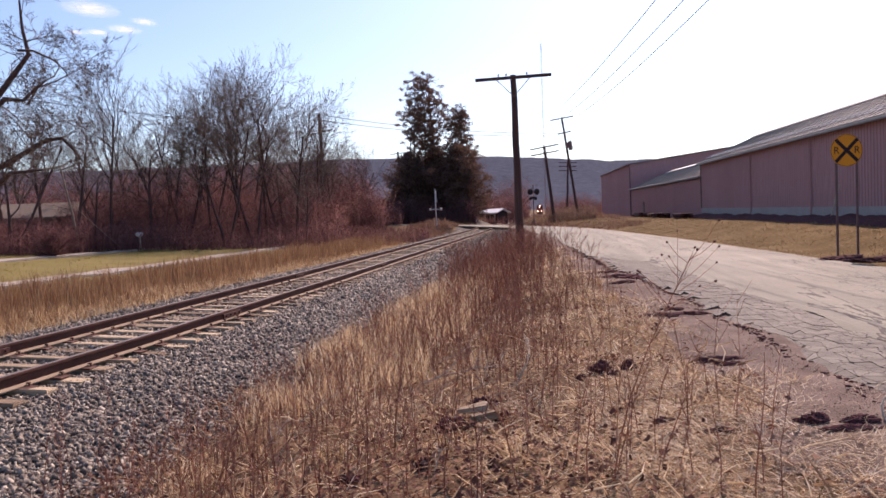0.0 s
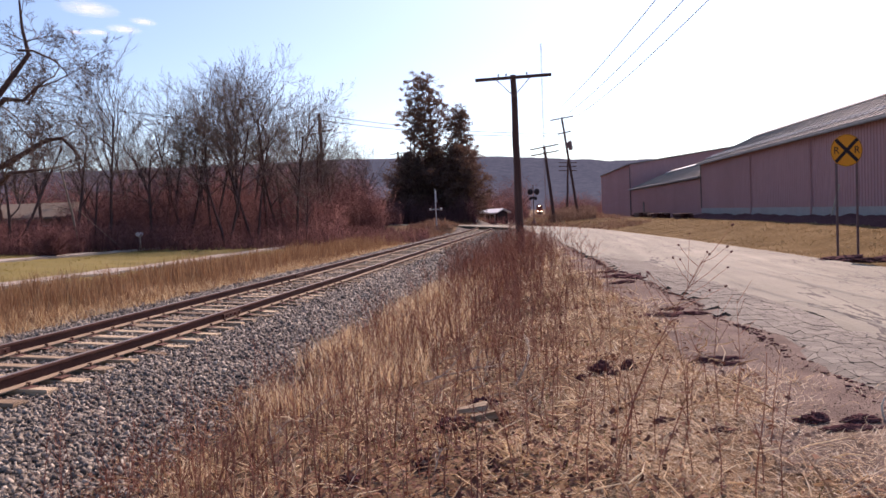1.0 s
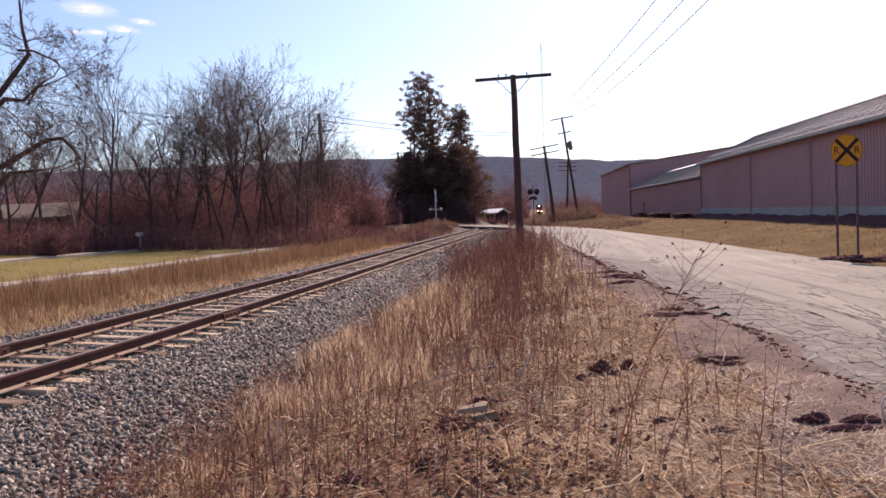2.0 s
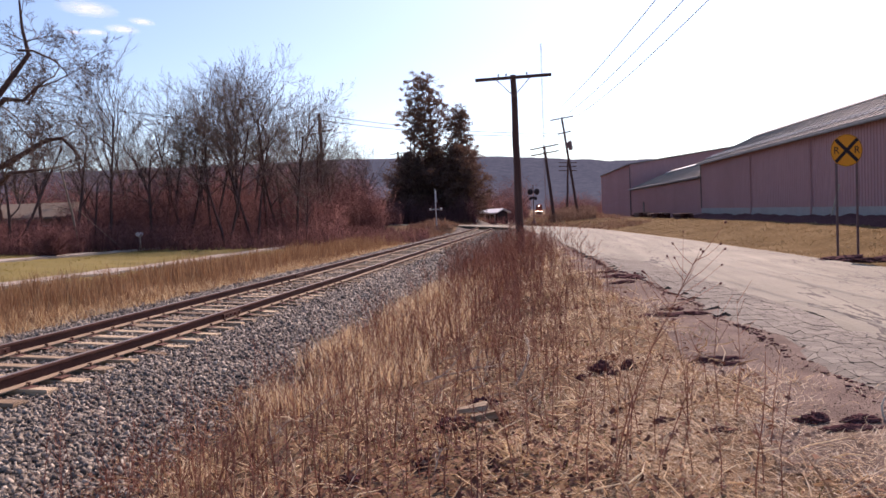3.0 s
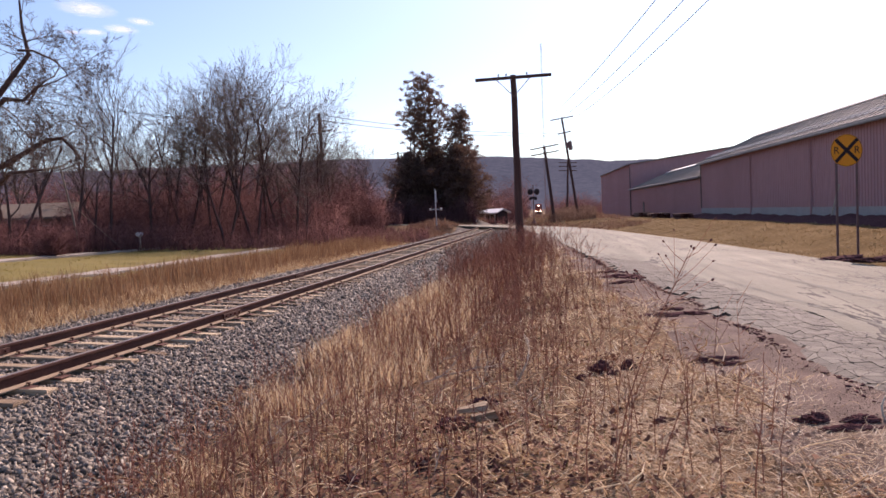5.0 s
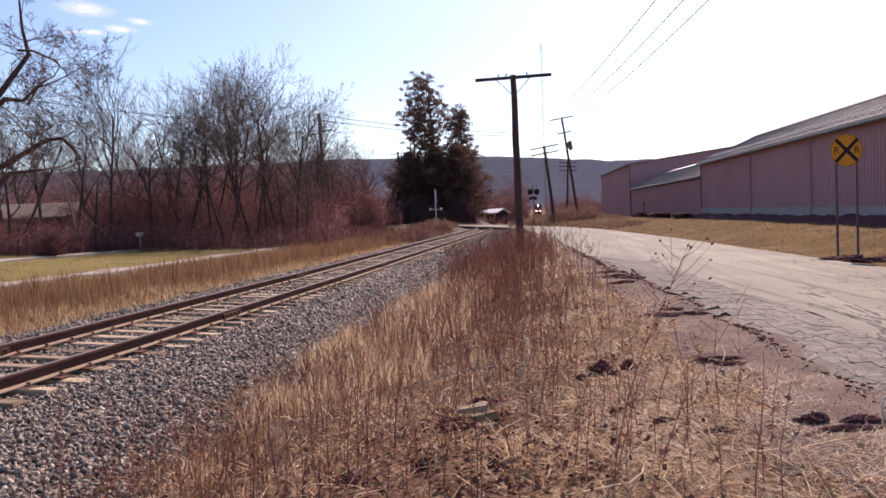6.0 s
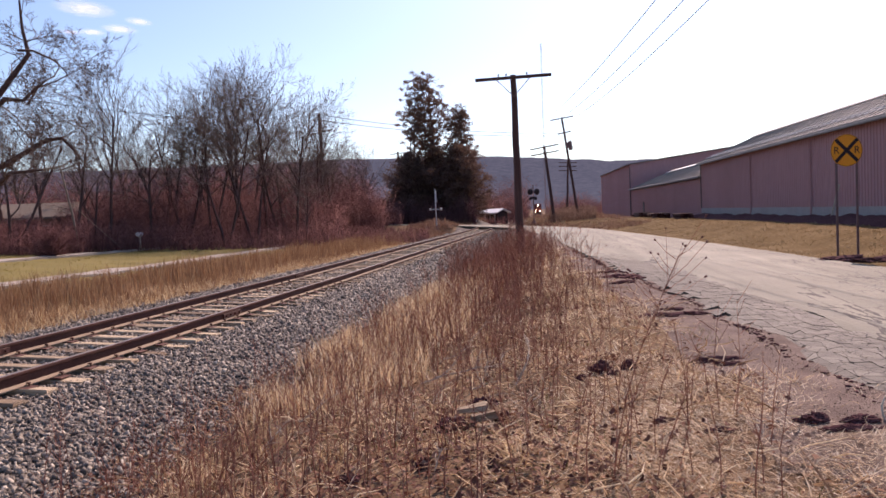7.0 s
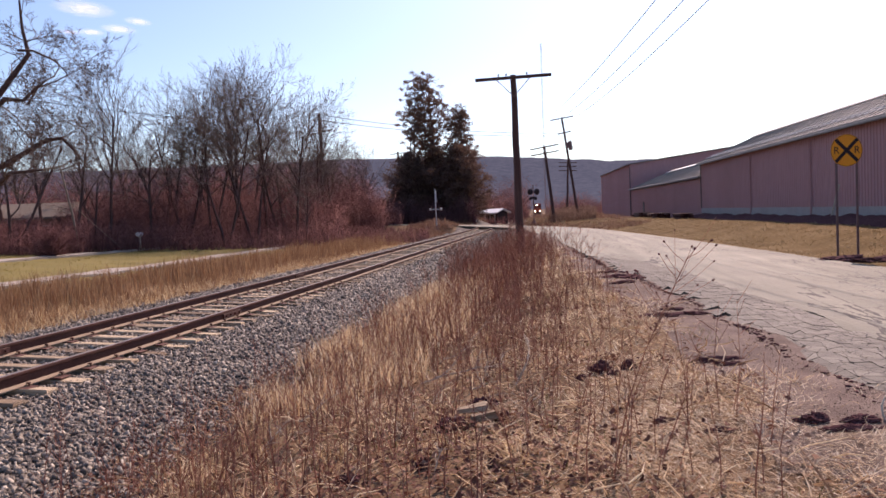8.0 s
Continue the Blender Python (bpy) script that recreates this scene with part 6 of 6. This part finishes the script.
# ---- weeds that sway in the wind ----
def sway_plant(bearing, dist, top_z, over, seed, twigs, r, heads, label, spread=0.25, low=0.45):
    """A dry weed rooted at a bearing and distance; over: how far its tip leans to the right."""
    rng = random.Random(seed)
    x, y = view_xy(bearing, dist)
    z = gz(x, y)
    t = thing("weed_plant", Matrix.Translation((x, y, z)), label, "weed", "tall dry weeds")
    h = top_z - z + float(fall(x, y))
    over += math.tan(ROLL) * h
    stem = Build()
    pts = [Vector((over * (u ** 1.4) + 0.008 * math.sin(7 * u + seed), 0.02 * math.sin(4 * u + seed), -0.05 + (h + 0.05) * u)) for u in (0, 0.2, 0.4, 0.6, 0.8, 1.0)]
    stem.tube(pts, [r, r * 0.95, r * 0.8, r * 0.65, r * 0.5, r * 0.3], 5)
    for k in range(twigs):
        u = rng.uniform(low, 0.99)
        i = min(int(u * 5), 4)
        q = pts[i].lerp(pts[i + 1], u * 5 - i)
        a = rng.uniform(0, 6.283)
        d = Vector((math.cos(a), math.sin(a) * 0.7, rng.uniform(0.4, 1.6))).normalized()
        L = spread * rng.uniform(0.35, 1.0) * (1.25 - 0.5 * u)
        e = q + d * L
        m = q.lerp(e, 0.5) + Vector((0, 0, -0.012))
        tw = part("twig", Build().tube([q, m, e], [r * 0.45, r * 0.35, r * 0.2], 3), M_STEM, t)
        if heads:
            s = rng.uniform(0.005, 0.008)
            part("seed_head", Build().tube([e - d * s * 0.6, e, e + d * s, e + d * s * 1.6], [s * 0.35, s * 0.9, s * 0.8, s * 0.2], 6), M_BRUSH, tw, "dark round dry seed head")
    part("stem", stem, M_STEM, t)
    return t


def px(v):
    return (v - 784) / 784


PLANTS = [(sway_plant(px(1090), 4.05, 1.60, 0.38, 1, 26, 0.0042, True, "tall dry weed with round seed heads", 0.40, 0.62), 1.0, 0.0),
          (sway_plant(px(1047), 3.95, 0.95, 0.01, 2, 9, 0.0045, False, "slim red-brown dry weed stalk", 0.18), 0.25, 0.6),
          (sway_plant(px(1352), 3.85, 1.17, 0.03, 3, 3, 0.004, False, "slim red-brown dry weed stalk", 0.12), 0.3, 0.4),
          (sway_plant(px(1292), 3.9, 0.92, -0.06, 4, 6, 0.004, False, "slim pale dry weed stalk", 0.15), 0.3, 0.9),
          (sway_plant(px(1100), 4.2, 0.98, 0.16, 5, 6, 0.004, False, "slim red-brown dry weed stalk", 0.18), 0.35, 1.3),
          (sway_plant(px(1046), 14.5, 1.22, 0.05, 6, 18, 0.007, True, "bushy dry weed with seed heads beside the road", 0.45), 0.9, 0.3),
          (sway_plant(px(1028), 16.0, 1.35, -0.05, 7, 12, 0.009, True, "bushy dry weed with seed heads beside the road", 0.4), 0.8, 0.7),
          (sway_plant(px(560), 4.3, 0.82, -0.05, 8, 10, 0.0045, False, "branched red-brown dry weed stalk", 0.25), 0.4, 0.2),
          (sway_plant(px(615), 4.6, 0.9, 0.03, 9, 11, 0.0045, False, "branched red-brown dry weed stalk", 0.28), 0.4, 1.0),
          (sway_plant(px(700), 5.2, 0.95, 0.05, 10, 11, 0.005, False, "branched red-brown dry weed stalk", 0.3), 0.4, 1.6),
          (sway_plant(px(1180), 4.3, 1.0, 0.22, 11, 4, 0.004, False, "slim red-brown dry weed stalk", 0.15), 0.4, 0.5),
          (sway_plant(px(915), 7.0, 1.1, -0.04, 12, 12, 0.006, False, "branched red-brown dry weed stalk", 0.35), 0.5, 0.8)]


# ---- crazed asphalt along the near edge of the road ----
def make_crazed_edge():
    rng = random.Random(19)
    road = bpy.data.objects["road"]
    line = resample(ROAD, 0.11)
    line = line[(line[:, 1] > 2.6) & (line[:, 1] < 24)]
    d = np.gradient(line, axis=0)
    d /= np.linalg.norm(d, axis=1)[:, None]
    side = np.stack([d[:, 1], -d[:, 0]], 1)
    step = 2
    rows = list(range(0, len(line) - step, step))
    cols = 7
    # jittered net of corners
    net = {}
    for r, i in enumerate(rows):
        rag = 0.09 * noise.fractal((line[i][1] * 0.7, 1.7, 0), 0.8, 2.1, 4)
        for c in range(cols + 1):
            off = -ROAD_HALF - 0.02 - rag + (1.06 + rag) * c / cols
            jx = 0.0 if c == cols else 0.055
            x, y = line[i] + side[i] * (off + rng.uniform(-jx, jx)) + d[i] * (rng.uniform(-0.085, 0.085) + (0.11 if c % 2 else 0.0))
            net[r, c] = Vector((x, y, float(road_z(y) + fall(x, y)) + max(0.05 * (1 - (off / ROAD_HALF) ** 2), -0.02) - (0.030, 0.012, 0.003, 0, 0, 0, 0, 0)[c]))
    bed = Build()
    n = len(rows)
    bed.raw([net[r, c] + Vector((0, 0, -0.022)) for r in range(n) for c in (0, cols)], [(2 * r, 2 * r + 1, 2 * r + 3, 2 * r + 2) for r in range(n - 1)])
    part("crack_bed", bed, M_SHOULDER, road)
    rest = Build()
    count = 0
    for r in range(n - 1):
        for c in range(cols):
            if c == 0 and rng.random() < 0.22:
                continue
            quad = [net[r, c], net[r, c + 1], net[r + 1, c + 1], net[r + 1, c]]
            mid = sum(quad, Vector()) / 4
            gap = rng.uniform(0.95, 0.985) if c < 3 else rng.uniform(0.975, 0.993)
            lift = rng.uniform(-0.004, 0.002)
            tip = rng.uniform(-0.02, 0.0) if c == 0 else 0
            top = []
            for k, q in enumerate(quad):
                p = mid + (q - mid) * gap
                p.z = q.z + lift + (tip if k in (0, 3) else 0)
                # cut corners give five to eight sided pieces
                nx = mid + (quad[(k + 1) % 4] - mid) * gap
                pv = mid + (quad[(k - 1) % 4] - mid) * gap
                cut = rng.uniform(0.02, 0.16)
                for e in (pv, nx):
                    w = p.lerp(e, cut)
                    w.z = p.z
                    top.append(w)
            m = len(top)
            target = Build() if count < 290 else rest
            low = [p + Vector((0, 0, -0.05)) for p in top]
            target.raw(low + top, [tuple(range(m))[::-1], tuple(range(m, 2 * m))] + [(k, (k + 1) % m, m + (k + 1) % m, m + k) for k in range(m)])
            if count < 290:
                part("asphalt_piece", target, M_EDGE, road)
            count += 1
    tagged(part("asphalt_rest", rest, M_EDGE, road), kind="stuff")


make_crazed_edge()


def make_edge_crumbs():
    """Dark crumbs of asphalt along the broken edge of the road."""
    rng = np.random.default_rng(77)
    line = resample(ROAD, 0.05)
    line = line[(line[:, 1] > 3.4) & (line[:, 1] < 26)]
    d = np.gradient(line, axis=0)
    d /= np.linalg.norm(d, axis=1)[:, None]
    side = np.stack([d[:, 1], -d[:, 0]], 1)
    k = rng.integers(0, len(line), 1500)
    rag = np.array([0.10 * noise.fractal((a * 0.9, 1.7, 0), 0.8, 2.1, 4) for a in line[:, 1]])
    xy = line[k] + side[k] * (-ROAD_HALF - 0.06 - rag[k] + rng.normal(0, 0.05, len(k)))[:, None]
    xy = xy[rng.random(len(xy)) < 0.15 + 0.85 * lump(xy, 0.35, 61.0)]
    n = len(xy)
    size = rng.uniform(0.003, 0.011, n) * (1 + xy[:, 1] / 22)
    cube = np.array([(x, y, w) for w in (-1, 1) for x, y in ((-1, -1), (1, -1), (1, 1), (-1, 1))], dtype=float)
    faces = np.array([(3, 2, 1, 0), (4, 5, 6, 7), (0, 1, 5, 4), (1, 2, 6, 5), (2, 3, 7, 6), (3, 0, 4, 7)])
    v = (cube[None] * rng.uniform(0.5, 1.3, (n, 1, 3)) + rng.normal(0, 0.25, (n, 8, 3))) * size[:, None, None] * np.array([1.3, 1.0, 0.55])
    v = v + np.stack([xy[:, 0], xy[:, 1], ground_z(xy[:, 0], xy[:, 1]) + 0.004], 1)[:, None]
    f = (faces[None] + (np.arange(n) * 8)[:, None, None]).reshape(-1, 4)
    solid("asphalt_crumbs", card_mesh("asphalt_crumbs", v.reshape(-1, 3), f, M_LUMP), None, "dark crumbs along the broken road edge", "rubble", kind="stuff")


make_edge_crumbs()


# ---- what moves ----
def breeze(t):
    """The wind's push over the clip, in degrees of lean."""
    return float(np.interp(t, [0, 0.5, 1, 1.5, 2.2, 3, 3.5, 4, 4.5, 5.2, 6, 6.5, 7, 7.5, 8], [0.2, 2.7, 2.7, 1.0, 1.5, 1.4, 1.1, -0.6, -1.0, -0.4, -1.2, -1.2, -2.3, -0.1, -0.4]))


def motions():
    walk(LOCO, [(t, track_at(380 - 8.75 * t)) for t in (0, 2, 4, 6, 8)])
    for ob in CLOUDS:
        x, y, z = ob["place"]
        walk(ob, [(t, Matrix.Translation((x - 1.9 * t, y - 1.0 * t, z))) for t in (0, 4, 8)])
    for ob, much, lag in PLANTS:
        base = ob.matrix_world.copy()
        walk(ob, [(t, base @ pose(0, 0, 0, 0.4 * much * breeze(max(0, t - 0.3 - lag)), much * breeze(max(0, t - lag)), 0)) for t in (0, 0.5, 1, 1.5, 2.2, 3, 3.5, 4, 4.5, 5.2, 6, 6.5, 7, 7.5, 8)])


motions()
